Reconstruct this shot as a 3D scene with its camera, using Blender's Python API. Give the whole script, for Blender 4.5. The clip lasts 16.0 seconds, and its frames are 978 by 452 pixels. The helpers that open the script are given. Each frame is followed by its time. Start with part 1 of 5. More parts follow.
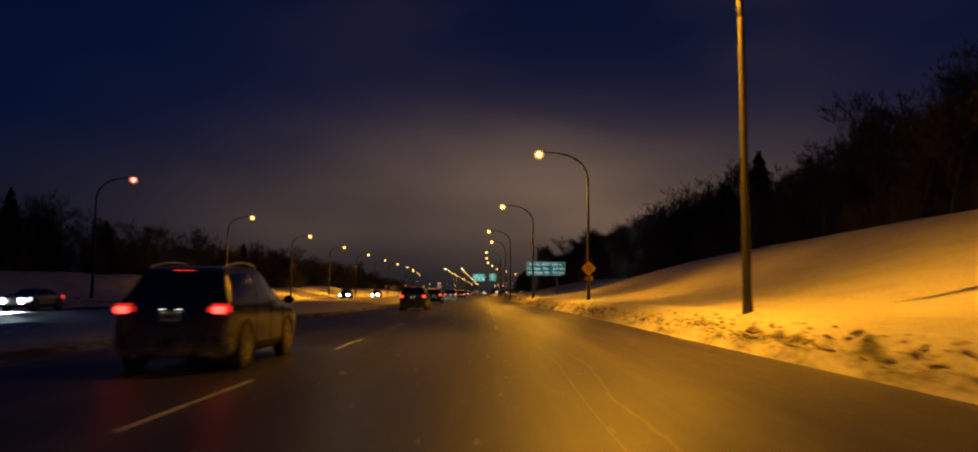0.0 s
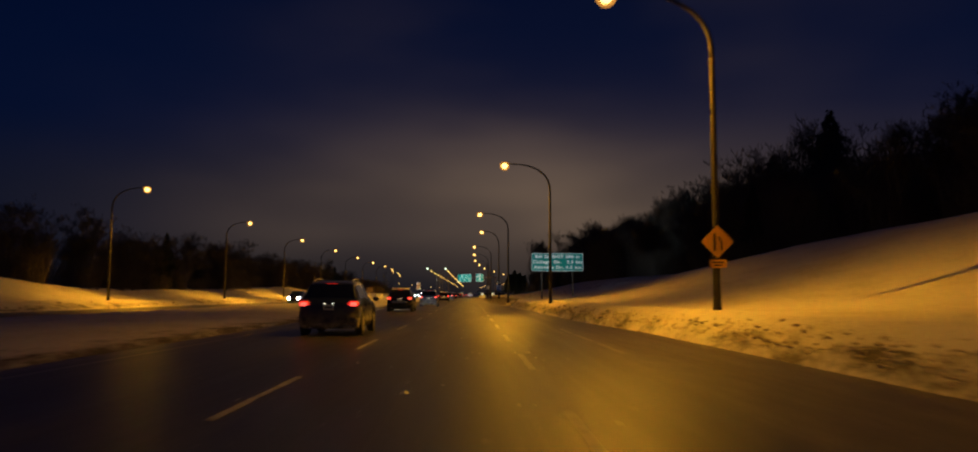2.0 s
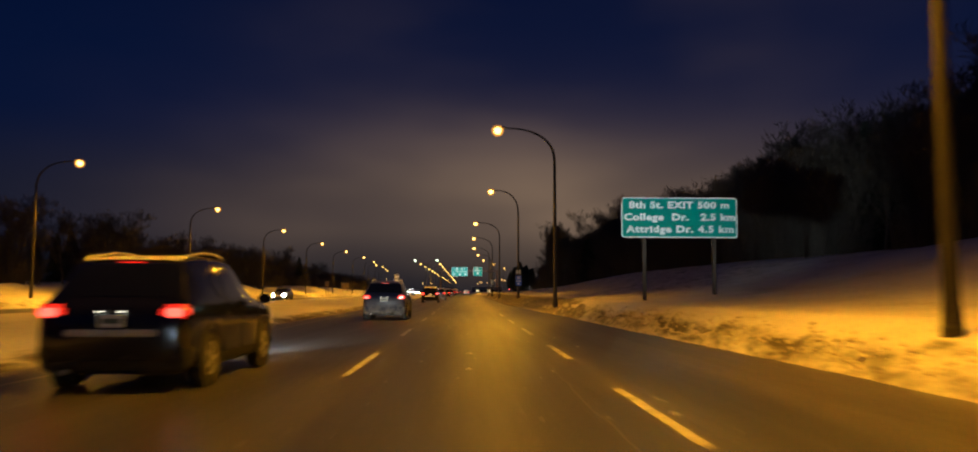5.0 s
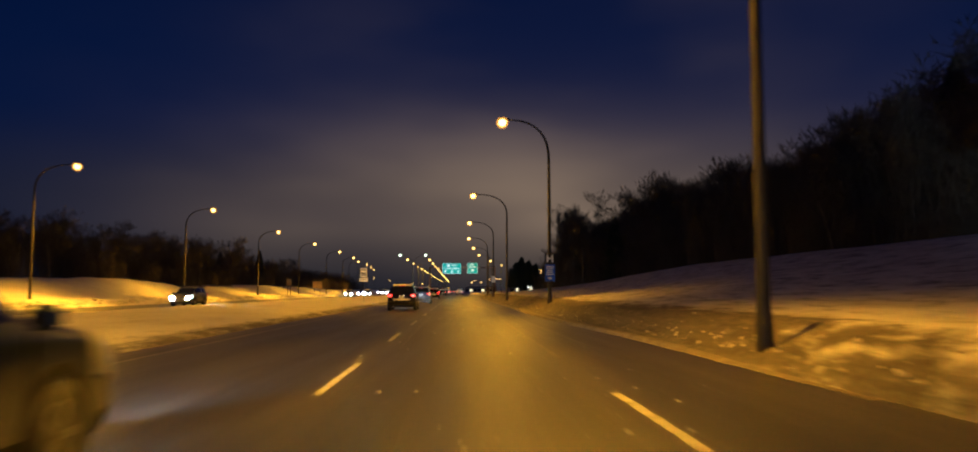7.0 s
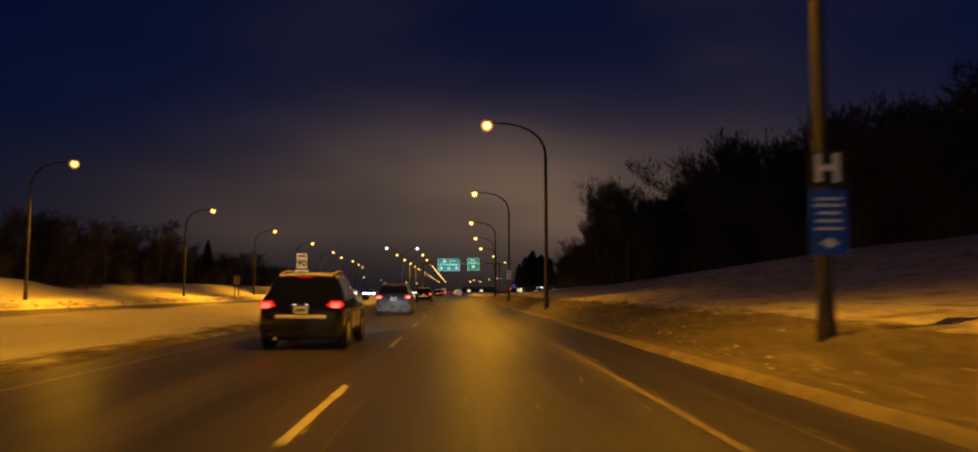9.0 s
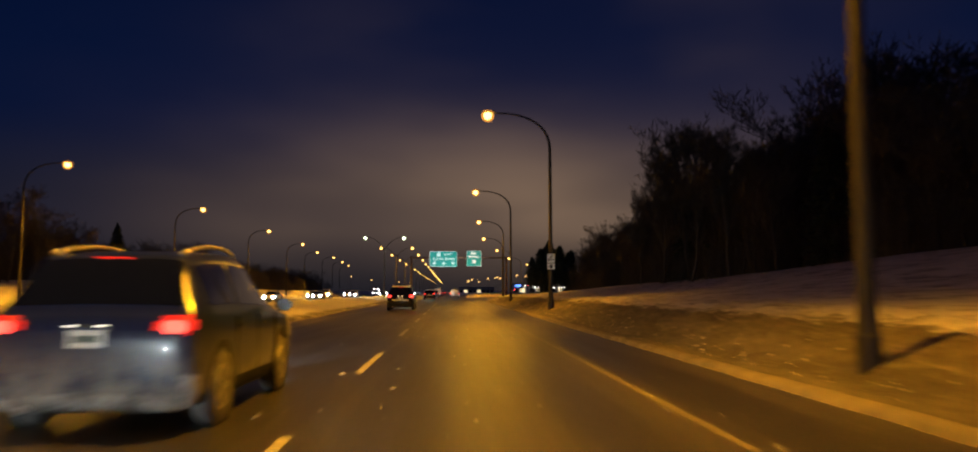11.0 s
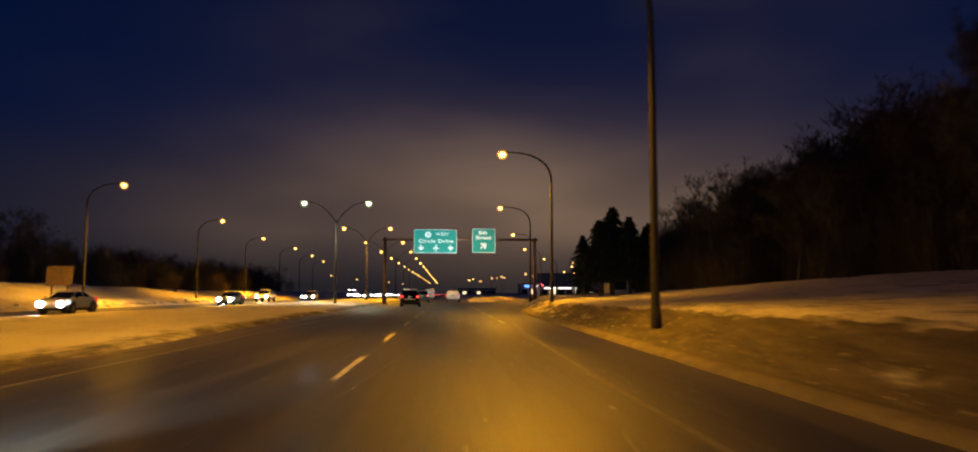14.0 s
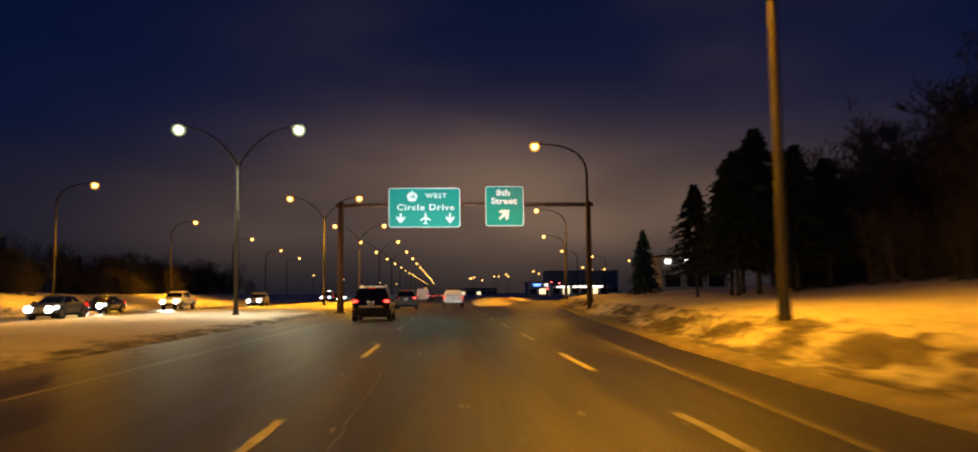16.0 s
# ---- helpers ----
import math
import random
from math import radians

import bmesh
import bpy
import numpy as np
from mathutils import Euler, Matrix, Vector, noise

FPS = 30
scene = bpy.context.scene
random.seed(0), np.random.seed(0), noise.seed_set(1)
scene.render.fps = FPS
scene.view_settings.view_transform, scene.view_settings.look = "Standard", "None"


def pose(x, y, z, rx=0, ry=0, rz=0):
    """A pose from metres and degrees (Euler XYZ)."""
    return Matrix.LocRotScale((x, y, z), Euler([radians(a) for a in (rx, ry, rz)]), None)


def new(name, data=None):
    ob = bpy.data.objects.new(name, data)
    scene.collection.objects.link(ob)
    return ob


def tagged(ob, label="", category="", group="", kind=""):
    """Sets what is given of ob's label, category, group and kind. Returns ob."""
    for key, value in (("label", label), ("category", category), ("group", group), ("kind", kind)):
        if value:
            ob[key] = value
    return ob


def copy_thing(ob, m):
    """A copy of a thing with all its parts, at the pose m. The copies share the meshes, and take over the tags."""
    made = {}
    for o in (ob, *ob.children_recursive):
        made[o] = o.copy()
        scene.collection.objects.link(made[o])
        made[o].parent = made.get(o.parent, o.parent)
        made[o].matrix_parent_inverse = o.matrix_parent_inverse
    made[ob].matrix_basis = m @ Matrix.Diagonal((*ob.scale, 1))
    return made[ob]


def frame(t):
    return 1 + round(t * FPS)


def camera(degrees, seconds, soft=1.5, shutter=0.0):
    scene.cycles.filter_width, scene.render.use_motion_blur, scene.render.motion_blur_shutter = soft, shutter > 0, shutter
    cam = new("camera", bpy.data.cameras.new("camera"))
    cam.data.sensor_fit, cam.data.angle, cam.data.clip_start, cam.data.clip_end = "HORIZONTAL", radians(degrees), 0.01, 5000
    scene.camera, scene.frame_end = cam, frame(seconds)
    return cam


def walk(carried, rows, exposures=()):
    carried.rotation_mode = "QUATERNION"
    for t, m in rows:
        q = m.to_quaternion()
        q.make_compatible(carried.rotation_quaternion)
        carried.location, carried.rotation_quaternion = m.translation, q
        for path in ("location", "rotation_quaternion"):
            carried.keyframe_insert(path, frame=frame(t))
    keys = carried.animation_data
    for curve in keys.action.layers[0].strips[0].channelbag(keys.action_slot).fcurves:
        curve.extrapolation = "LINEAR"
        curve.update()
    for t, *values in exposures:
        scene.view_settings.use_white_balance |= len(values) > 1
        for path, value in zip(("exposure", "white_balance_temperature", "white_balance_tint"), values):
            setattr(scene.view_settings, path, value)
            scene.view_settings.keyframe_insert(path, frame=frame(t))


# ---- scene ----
cam = camera(63.55, 16.0, soft=1.9, shutter=0.5)
PATH = (
    (0, (1.480, -8.423, 1.265, 94.816, -0.226, -0.211)),
    (0.5, (1.216, -0.980, 1.264, 94.771, -0.212, -0.673)),
    (1, (0.967, 6.551, 1.266, 94.779, -0.129, -0.987)),
    (1.5, (0.844, 14.135, 1.258, 94.933, -0.300, -1.178)),
    (2, (0.784, 21.652, 1.274, 94.961, -0.122, -1.335)),
    (2.5, (0.709, 29.479, 1.271, 94.737, -0.038, -1.434)),
    (3, (0.480, 37.444, 1.280, 94.768, 0.103, -1.606)),
    (3.5, (0.288, 45.412, 1.280, 94.637, 0.159, -1.641)),
    (4, (0.111, 53.436, 1.274, 94.541, 0.051, -1.729)),
    (4.5, (0.013, 61.491, 1.269, 94.623, -0.041, -1.724)),
    (5, (-0.115, 69.792, 1.240, 94.741, -0.131, -1.811)),
    (7.5, (-0.145, 111.332, 1.276, 94.698, 0.057, -2.460)),
    (8, (-0.225, 120.021, 1.258, 94.690, -0.015, -2.555)),
    (8.5, (-0.336, 128.825, 1.261, 94.672, -0.013, -2.590)),
    (9, (-0.402, 137.386, 1.280, 94.736, -0.016, -2.580)),
    (11.5, (-0.423, 181.930, 1.278, 94.805, 0.059, -2.921)),
    (12, (-0.366, 191.058, 1.263, 94.862, 0.041, -2.945)),
    (12.5, (-0.329, 200.288, 1.267, 94.902, -0.035, -3.038)),
    (13, (-0.297, 209.506, 1.266, 94.809, 0.085, -3.063)),
    (13.5, (-0.234, 218.639, 1.268, 94.793, 0.083, -3.027)),
    (14, (-0.183, 228.013, 1.277, 94.894, -0.042, -3.074)),
    (14.5, (-0.175, 237.576, 1.261, 94.787, 0.113, -3.097)),
    (15, (-0.186, 247.104, 1.273, 94.809, 0.285, -3.143)),
    (15.5, (-0.168, 256.585, 1.270, 94.856, 0.414, -3.237)),
    (16, (-0.168, 265.917, 1.282, 94.913, 0.556, -3.258)),
)
# the clip's camera settles its exposure and white balance as it goes: seconds, stops, kelvin, tint
EXPOSURE = ((0, 0.09, 6400, 8), (0.5, 0.04, 6100, 4), (1, -0.14, 5700, 2), (1.5, -0.36, 5800, 2), (2, -0.21, 6100, 4), (2.5, 0.14, 6200, 5), (3, 0.39, 6400, 7), (3.5, 0.19, 5800, 2), (4, -0.06, 5400, 0), (4.5, -0.01, 5900, 2), (5, 0.32, 6300, 4),
            (7.5, 0.55, 5600, 0), (8, -0.18, 5500, 0), (8.5, -0.20, 6300, 6), (9, 0.00, 6500, 8), (11.5, 0.30, 6500, 6), (12, 0.20, 6400, 4), (12.5, 0.30, 6200, 4), (13, 0.34, 6100, 2), (13.5, 0.23, 6200, 2), (14, 0.35, 6600, 8), (14.5, 0.70, 6900, 10), (15, 0.28, 6300, 4), (15.5, 0.27, 6400, 6), (16, 0.36, 6700, 10))
walk(cam, [(t, pose(*p)) for t, p in PATH], EXPOSURE)

# ---------------------------------------------------------------- world
world = bpy.data.worlds.new("dusk_sky")
scene.world = world
world.use_nodes = True
wn, wl = world.node_tree.nodes, world.node_tree.links
wn.clear()


def wnode(kind, **kw):
    n = wn.new(kind)
    for k, v in kw.items():
        if k == "operation":
            n.operation = v
        elif k == "blend_type":
            n.blend_type = v
        elif k == "data_type":
            n.data_type = v
    return n


def wmath(op, a, b=None, c=None):
    n = wnode("ShaderNodeMath", operation=op)
    for i, v in enumerate((a, b, c)):
        if v is None:
            continue
        if isinstance(v, (int, float)):
            n.inputs[i].default_value = v
        else:
            wl.new(v, n.inputs[i])
    return n.outputs[0]


def wramp(fac, stops):
    n = wn.new("ShaderNodeValToRGB")
    n.color_ramp.interpolation = "EASE"
    while len(n.color_ramp.elements) < len(stops):
        n.color_ramp.elements.new(0.5)
    for e, (p, c) in zip(n.color_ramp.elements, stops):
        e.position, e.color = p, (*c, 1)
    wl.new(fac, n.inputs[0])
    return n.outputs[0]


coord = wn.new("ShaderNodeTexCoord")
split = wn.new("ShaderNodeSeparateXYZ")
wl.new(coord.outputs["Generated"], split.inputs[0])
sx, sy, sz = split.outputs
# deep blue of late dusk over the zenith, greyer towards the horizon
base_sky = wramp(wmath("ADD", sz, 0.0), [(0.0, (0.0050, 0.0066, 0.0125)), (0.10, (0.0034, 0.0058, 0.018)),
                                         (0.22, (0.0010, 0.0046, 0.025)), (0.55, (0.0006, 0.0028, 0.018))])
# town glow on thin cloud, low over the road ahead
glow_h = wmath("POWER", wmath("MAXIMUM", wmath("MULTIPLY_ADD", sy, 0.990, wmath("MULTIPLY", sx, 0.12)), 0.0), 15.0)
band = wmath("SUBTRACT", sz, 0.108)
glow_v = wmath("POWER", 2.718, wmath("MULTIPLY", wmath("MULTIPLY", band, band), -105.0))
mapp = wn.new("ShaderNodeMapping")
mapp.inputs["Scale"].default_value = (2.0, 2.0, 5.5)
wl.new(coord.outputs["Generated"], mapp.inputs[0])
cloud = wn.new("ShaderNodeTexNoise")
cloud.inputs["Scale"].default_value, cloud.inputs["Detail"].default_value = 1.5, 2.5
cloud.inputs["Roughness"].default_value = 0.42
wl.new(mapp.outputs[0], cloud.inputs["Vector"])
cloudy = wramp(cloud.outputs["Fac"], [(0.30, (0.62, 0.62, 0.62)), (0.72, (1.0, 1.0, 1.0))])
glow = wmath("MULTIPLY", wmath("MULTIPLY", glow_h, glow_v), cloudy)
veil = wmath("MULTIPLY", wmath("MULTIPLY", wramp(cloud.outputs["Fac"], [(0.32, (0.12, 0.12, 0.12)), (0.78, (1, 1, 1))]), glow_h), 0.30)
low = wn.new("ShaderNodeMapRange")
low.interpolation_type = "SMOOTHSTEP"
low.inputs[1].default_value, low.inputs[2].default_value, low.inputs[3].default_value = 0.0, 0.085, 0.30
wl.new(sz, low.inputs[0])
amount = wmath("MULTIPLY", wmath("ADD", glow, veil), low.outputs[0])
tint = wn.new("ShaderNodeMix")
tint.data_type, tint.blend_type = "RGBA", "ADD"
tint.inputs[0].default_value = 1.0
warm = wn.new("ShaderNodeMix")
warm.data_type, warm.blend_type = "RGBA", "MULTIPLY"
warm.inputs[0].default_value = 1.0
warm.inputs[6].default_value = (0.150, 0.093, 0.050, 1)
wl.new(amount, warm.inputs[7])
wl.new(base_sky, tint.inputs[6])
wl.new(warm.outputs[2], tint.inputs[7])
back = wn.new("ShaderNodeBackground")
back.inputs["Strength"].default_value = 1.0
wl.new(tint.outputs[2], back.inputs["Color"])
wl.new(back.outputs[0], wn.new("ShaderNodeOutputWorld").inputs[0])

# lamps of the place
SODIUM, WHITE_LAMP = (1.0, 0.424, 0.012), (1.0, 0.93, 0.60)
SODIUM_WATTS, BRIGHT_WATTS, LEFT_WATTS, WHITE_WATTS = 7800.0, 5800.0, 9600.0, 2600.0


# ---------------------------------------------------------------- materials
def mat(name, color=(0.5, 0.5, 0.5), rough=0.6, metal=0.0, emit=None, strength=0.0, scale=0.0, dark=0.6, bump=0.0,
        fine=0.0, coat=0.0, transmission=0.0, per_object=0.0):
    """A principled material with noise at two scales for colour, roughness and relief."""
    m = bpy.data.materials.new(name)
    m.use_nodes = True
    nt = m.node_tree
    p = nt.nodes["Principled BSDF"]
    p.inputs["Base Color"].default_value = (*color, 1)
    p.inputs["Roughness"].default_value = rough
    p.inputs["Metallic"].default_value = metal
    p.inputs["Coat Weight"].default_value = coat
    p.inputs["Transmission Weight"].default_value = transmission
    if emit:
        p.inputs["Emission Color"].default_value = (*emit, 1)
        p.inputs["Emission Strength"].default_value = strength
    if scale:
        tc = nt.nodes.new("ShaderNodeTexCoord")
        big, small = nt.nodes.new("ShaderNodeTexNoise"), nt.nodes.new("ShaderNodeTexNoise")
        big.inputs["Scale"].default_value, big.inputs["Detail"].default_value = scale, 5
        small.inputs["Scale"].default_value, small.inputs["Detail"].default_value = fine or scale * 14, 3
        for n in (big, small):
            nt.links.new(tc.outputs["Object"], n.inputs["Vector"])
        add = nt.nodes.new("ShaderNodeMath")
        add.operation = "MULTIPLY_ADD"
        add.inputs[1].default_value = 0.35
        nt.links.new(small.outputs["Fac"], add.inputs[0])
        nt.links.new(big.outputs["Fac"], add.inputs[2])
        ramp = nt.nodes.new("ShaderNodeValToRGB")
        ramp.color_ramp.elements[0].position, ramp.color_ramp.elements[1].position = 0.45, 0.85
        ramp.color_ramp.elements[0].color = (*[c * dark for c in color], 1)
        ramp.color_ramp.elements[1].color = (*color, 1)
        nt.links.new(add.outputs[0], ramp.inputs[0])
        nt.links.new(ramp.outputs[0], p.inputs["Base Color"])
        if bump:
            b = nt.nodes.new("ShaderNodeBump")
            b.inputs["Strength"].default_value, b.inputs["Distance"].default_value = 1.0, bump
            nt.links.new(add.outputs[0], b.inputs["Height"])
            nt.links.new(b.outputs[0], p.inputs["Normal"])
    return m


def chain(nt):
    """Short node builders for one node tree."""
    def math_(op, a, b=None, c=None, clamp=False):
        n = nt.nodes.new("ShaderNodeMath")
        n.operation, n.use_clamp = op, clamp
        for i, v in enumerate((a, b, c)):
            if v is None:
                continue
            if isinstance(v, (int, float)):
                n.inputs[i].default_value = v
            else:
                nt.links.new(v, n.inputs[i])
        return n.outputs[0]

    def noise_(vec, scale, detail=4, rough=0.5):
        n = nt.nodes.new("ShaderNodeTexNoise")
        n.inputs["Scale"].default_value, n.inputs["Detail"].default_value, n.inputs["Roughness"].default_value = scale, detail, rough
        nt.links.new(vec, n.inputs["Vector"])
        return n.outputs["Fac"]

    def stretch(vec, s):
        n = nt.nodes.new("ShaderNodeMapping")
        n.inputs["Scale"].default_value = s
        nt.links.new(vec, n.inputs[0])
        return n.outputs[0]

    def step_(v, lo, hi):
        n = nt.nodes.new("ShaderNodeMapRange")
        n.interpolation_type = "SMOOTHSTEP"
        n.inputs[1].default_value, n.inputs[2].default_value = lo, hi
        nt.links.new(v, n.inputs[0])
        return n.outputs[0]

    def blend(f, a, b):
        n = nt.nodes.new("ShaderNodeMix")
        n.data_type = "RGBA"
        for v, i in ((f, 0), (a, 6), (b, 7)):
            if isinstance(v, tuple):
                n.inputs[i].default_value = (*v, 1)
            elif isinstance(v, (int, float)):
                n.inputs[i].default_value = v
            else:
                nt.links.new(v, n.inputs[i])
        return n.outputs[2]
    return math_, noise_, stretch, step_, blend


def asphalt_material(name="salted_asphalt", verge=1.0):
    """Winter asphalt: dark aggregate, paler salted strips along the lanes, sealed cracks, packed snow on the merge lane."""
    m = bpy.data.materials.new(name)
    m.use_nodes = True
    nt = m.node_tree
    p = nt.nodes["Principled BSDF"]
    math_, noise_, stretch, step_, blend = chain(nt)
    pos = nt.nodes.new("ShaderNodeTexCoord").outputs["Object"]
    xyz = nt.nodes.new("ShaderNodeSeparateXYZ")
    nt.links.new(pos, xyz.inputs[0])
    x, y = xyz.outputs[0], xyz.outputs[1]
    long_ = stretch(pos, (1.0, 0.06, 1.0))
    streak = noise_(long_, 1.3, 5, 0.6)
    patch = noise_(stretch(pos, (1.0, 0.25, 1.0)), 0.35, 4)
    grain = noise_(pos, 45.0, 3)
    # salt dust lies in strips between the wheel tracks
    wave = math_("COSINE", math_("MULTIPLY", math_("ADD", x, 0.0), 2 * math.pi / 1.85))
    thin = noise_(stretch(pos, (1.0, 0.03, 1.0)), 5.0, 3, 0.6)
    salt = step_(math_("ADD", math_("ADD", math_("MULTIPLY", wave, 0.10), streak), math_("MULTIPLY", math_("SUBTRACT", thin, 0.5), 0.75)), 0.42, 0.72)
    # asphalt colours paler up to y 84, fading to dark by y 122
    pale_start = math_("SUBTRACT", 1.0, step_(y, 84.0, 122.0))
    base = blend(salt, blend(pale_start, (0.016, 0.015, 0.013), (0.030, 0.029, 0.027)), blend(pale_start, (0.056, 0.051, 0.043), (0.074, 0.070, 0.062)))
    base = blend(math_("MULTIPLY", step_(patch, 0.35, 0.7), 0.4), base, blend(pale_start, (0.034, 0.031, 0.027), (0.048, 0.045, 0.041)))
    base = blend(math_("MULTIPLY", grain, 0.22), base, (0.10, 0.092, 0.078))
    chips = step_(noise_(stretch(pos, (1.0, 0.5, 1.0)), 7.0, 2, 0.4), 0.70, 0.76)
    base = blend(math_("MULTIPLY", chips, 0.6), base, (0.30, 0.27, 0.22))
    # packed brown snow over the merge lane and along both edges
    wob = math_("MULTIPLY", math_("SUBTRACT", noise_(long_, 0.9, 4), 0.5), 1.6)
    edge = math_("ADD", x, wob)
    merge = math_("MULTIPLY", step_(math_("ADD", x, math_("MULTIPLY", wob, 0.3)), 3.35, 3.95), math_("SUBTRACT", 1.0, math_("MULTIPLY", step_(y, 56.0, 112.0), 0.85)))
    left = math_("SUBTRACT", 1.0, step_(edge, -7.1, -6.3))
    right = math_("MULTIPLY", step_(math_("SUBTRACT", edge, 0.0), 3.3, 4.2), step_(y, 110.0, 130.0))
    right = math_("MULTIPLY", right, math_("SUBTRACT", 1.0, step_(y, 250.0, 290.0)))
    snow = math_("MAXIMUM", math_("MULTIPLY", merge, 0.42), math_("MULTIPLY", math_("MAXIMUM", left, math_("MULTIPLY", right, 0.22)), 0.7))
    speck = step_(noise_(stretch(pos, (1.0, 0.4, 1.0)), 2.3, 6, 0.65), 0.40, 0.62)
    snow = math_("MULTIPLY", snow, math_("MULTIPLY_ADD", speck, 0.5, 0.5))
    snow = math_("MULTIPLY", snow, verge)
    tracks = step_(noise_(stretch(pos, (1.0, 0.02, 1.0)), 2.2, 4, 0.6), 0.36, 0.64)
    base = blend(snow, base, blend(tracks, (0.105, 0.086, 0.060), (0.235, 0.190, 0.135)))
    p.inputs["Specular IOR Level"].default_value = 0.72
    nt.links.new(base, p.inputs["Base Color"])
    rough = math_("MULTIPLY_ADD", streak, 0.24, 0.27)
    nt.links.new(math_("MAXIMUM", rough, math_("MULTIPLY", snow, 0.8)), p.inputs["Roughness"])
    b = nt.nodes.new("ShaderNodeBump")
    b.inputs["Strength"].default_value, b.inputs["Distance"].default_value = 0.7, 0.006
    nt.links.new(math_("ADD", grain, math_("MULTIPLY", streak, 0.6)), b.inputs["Height"])
    nt.links.new(b.outputs[0], p.inputs["Normal"])
    return m


def snow_material(name, clean, dirty, lo, hi, bump=0.12):
    m = bpy.data.materials.new(name)
    m.use_nodes = True
    nt = m.node_tree
    p = nt.nodes["Principled BSDF"]
    math_, noise_, stretch, step_, blend = chain(nt)
    pos = nt.nodes.new("ShaderNodeTexCoord").outputs["Object"]
    drift = noise_(stretch(pos, (1.0, 0.45, 1.0)), 0.5, 5, 0.55)
    crust = noise_(pos, 5.0, 5, 0.6)
    grain = noise_(pos, 60.0, 2)
    f = step_(math_("ADD", math_("MULTIPLY", drift, 0.6), math_("MULTIPLY", crust, 0.4)), lo, hi)
    c = blend(f, dirty, clean)
    # mask holds ploughed sand and also shade put into the snow colour
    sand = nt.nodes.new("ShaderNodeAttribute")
    sand.attribute_name = "sand_and_dim"
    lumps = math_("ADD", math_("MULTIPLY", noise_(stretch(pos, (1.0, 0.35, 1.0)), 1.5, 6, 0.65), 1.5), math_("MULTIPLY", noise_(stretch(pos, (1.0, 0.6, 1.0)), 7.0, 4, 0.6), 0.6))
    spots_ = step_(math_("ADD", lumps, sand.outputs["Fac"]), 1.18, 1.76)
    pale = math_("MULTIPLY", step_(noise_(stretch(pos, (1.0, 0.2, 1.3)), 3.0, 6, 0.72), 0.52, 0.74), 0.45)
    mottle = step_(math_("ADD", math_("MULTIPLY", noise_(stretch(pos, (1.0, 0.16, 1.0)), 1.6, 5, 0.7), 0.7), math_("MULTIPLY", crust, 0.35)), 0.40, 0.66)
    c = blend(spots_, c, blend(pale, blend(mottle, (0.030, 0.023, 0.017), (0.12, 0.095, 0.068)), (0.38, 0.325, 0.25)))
    c = blend(math_("MULTIPLY", grain, 0.2), c, (0.55, 0.52, 0.48))
    nt.links.new(c, p.inputs["Base Color"])
    p.inputs["Roughness"].default_value = 0.75
    p.inputs["Specular IOR Level"].default_value = 0.25
    b = nt.nodes.new("ShaderNodeBump")
    b.inputs["Strength"].default_value, b.inputs["Distance"].default_value = 0.8, bump
    nt.links.new(math_("ADD", math_("ADD", crust, math_("MULTIPLY", noise_(stretch(pos, (1.0, 0.5, 1.0)), 1.6, 4, 0.6), 1.6)), math_("MULTIPLY", grain, 0.12)), b.inputs["Height"])
    nt.links.new(b.outputs[0], p.inputs["Normal"])
    return m


def halo_bowl(name, color, strength):
    """A translucent lamp bowl whose own emission stands in for the halo round the burner."""
    m = bpy.data.materials.new(name)
    m.use_nodes = True
    nt = m.node_tree
    nt.nodes.clear()
    clear, lit, mix = (nt.nodes.new("ShaderNode" + k) for k in ("BsdfTransparent", "Emission", "MixShader"))
    lit.inputs["Color"].default_value, lit.inputs["Strength"].default_value = (*color, 1), strength
    mix.inputs[0].default_value = 0.42
    nt.links.new(clear.outputs[0], mix.inputs[1])
    nt.links.new(lit.outputs[0], mix.inputs[2])
    nt.links.new(mix.outputs[0], nt.nodes.new("ShaderNodeOutputMaterial").inputs[0])
    return m


ASPHALT, ASPHALT_FAR = asphalt_material(), asphalt_material("worn_asphalt", 0.0)
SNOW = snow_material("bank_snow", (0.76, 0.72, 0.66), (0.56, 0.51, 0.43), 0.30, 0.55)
CLOD = snow_material("dirty_ploughed_snow", (0.66, 0.60, 0.50), (0.34, 0.29, 0.22), 0.38, 0.62, 0.08)
CRACK = mat("salt_filled_crack", (0.20, 0.18, 0.15), 0.38, scale=4.0, dark=0.5)
PAINT_THIN = mat("worn_edge_line_paint", (0.26, 0.24, 0.20), 0.5, scale=3.0, dark=0.45, fine=30.0)
PAINT_OLD = mat("faded_road_paint", (0.42, 0.39, 0.33), 0.45, scale=4.0, dark=0.4, fine=30.0)
ICE = mat("grey_ice_fleck", (0.62, 0.60, 0.56), 0.4, scale=9.0, dark=0.6)
PAINT_W = mat("worn_white_road_paint", (0.66, 0.65, 0.62), 0.7, scale=3.0, dark=0.45, fine=40.0)
STEEL = mat("weathered_galvanised_steel", (0.033, 0.029, 0.025), 0.68, 0.1, scale=2.0, dark=0.7, fine=30.0)
RUST = mat("brown_weathering_steel", (0.16, 0.085, 0.05), 0.7, 0.3, scale=2.0, dark=0.6, fine=25.0)
HEAD = mat("lamp_head_grey", (0.22, 0.21, 0.20), 0.5, 0.4, scale=4.0)
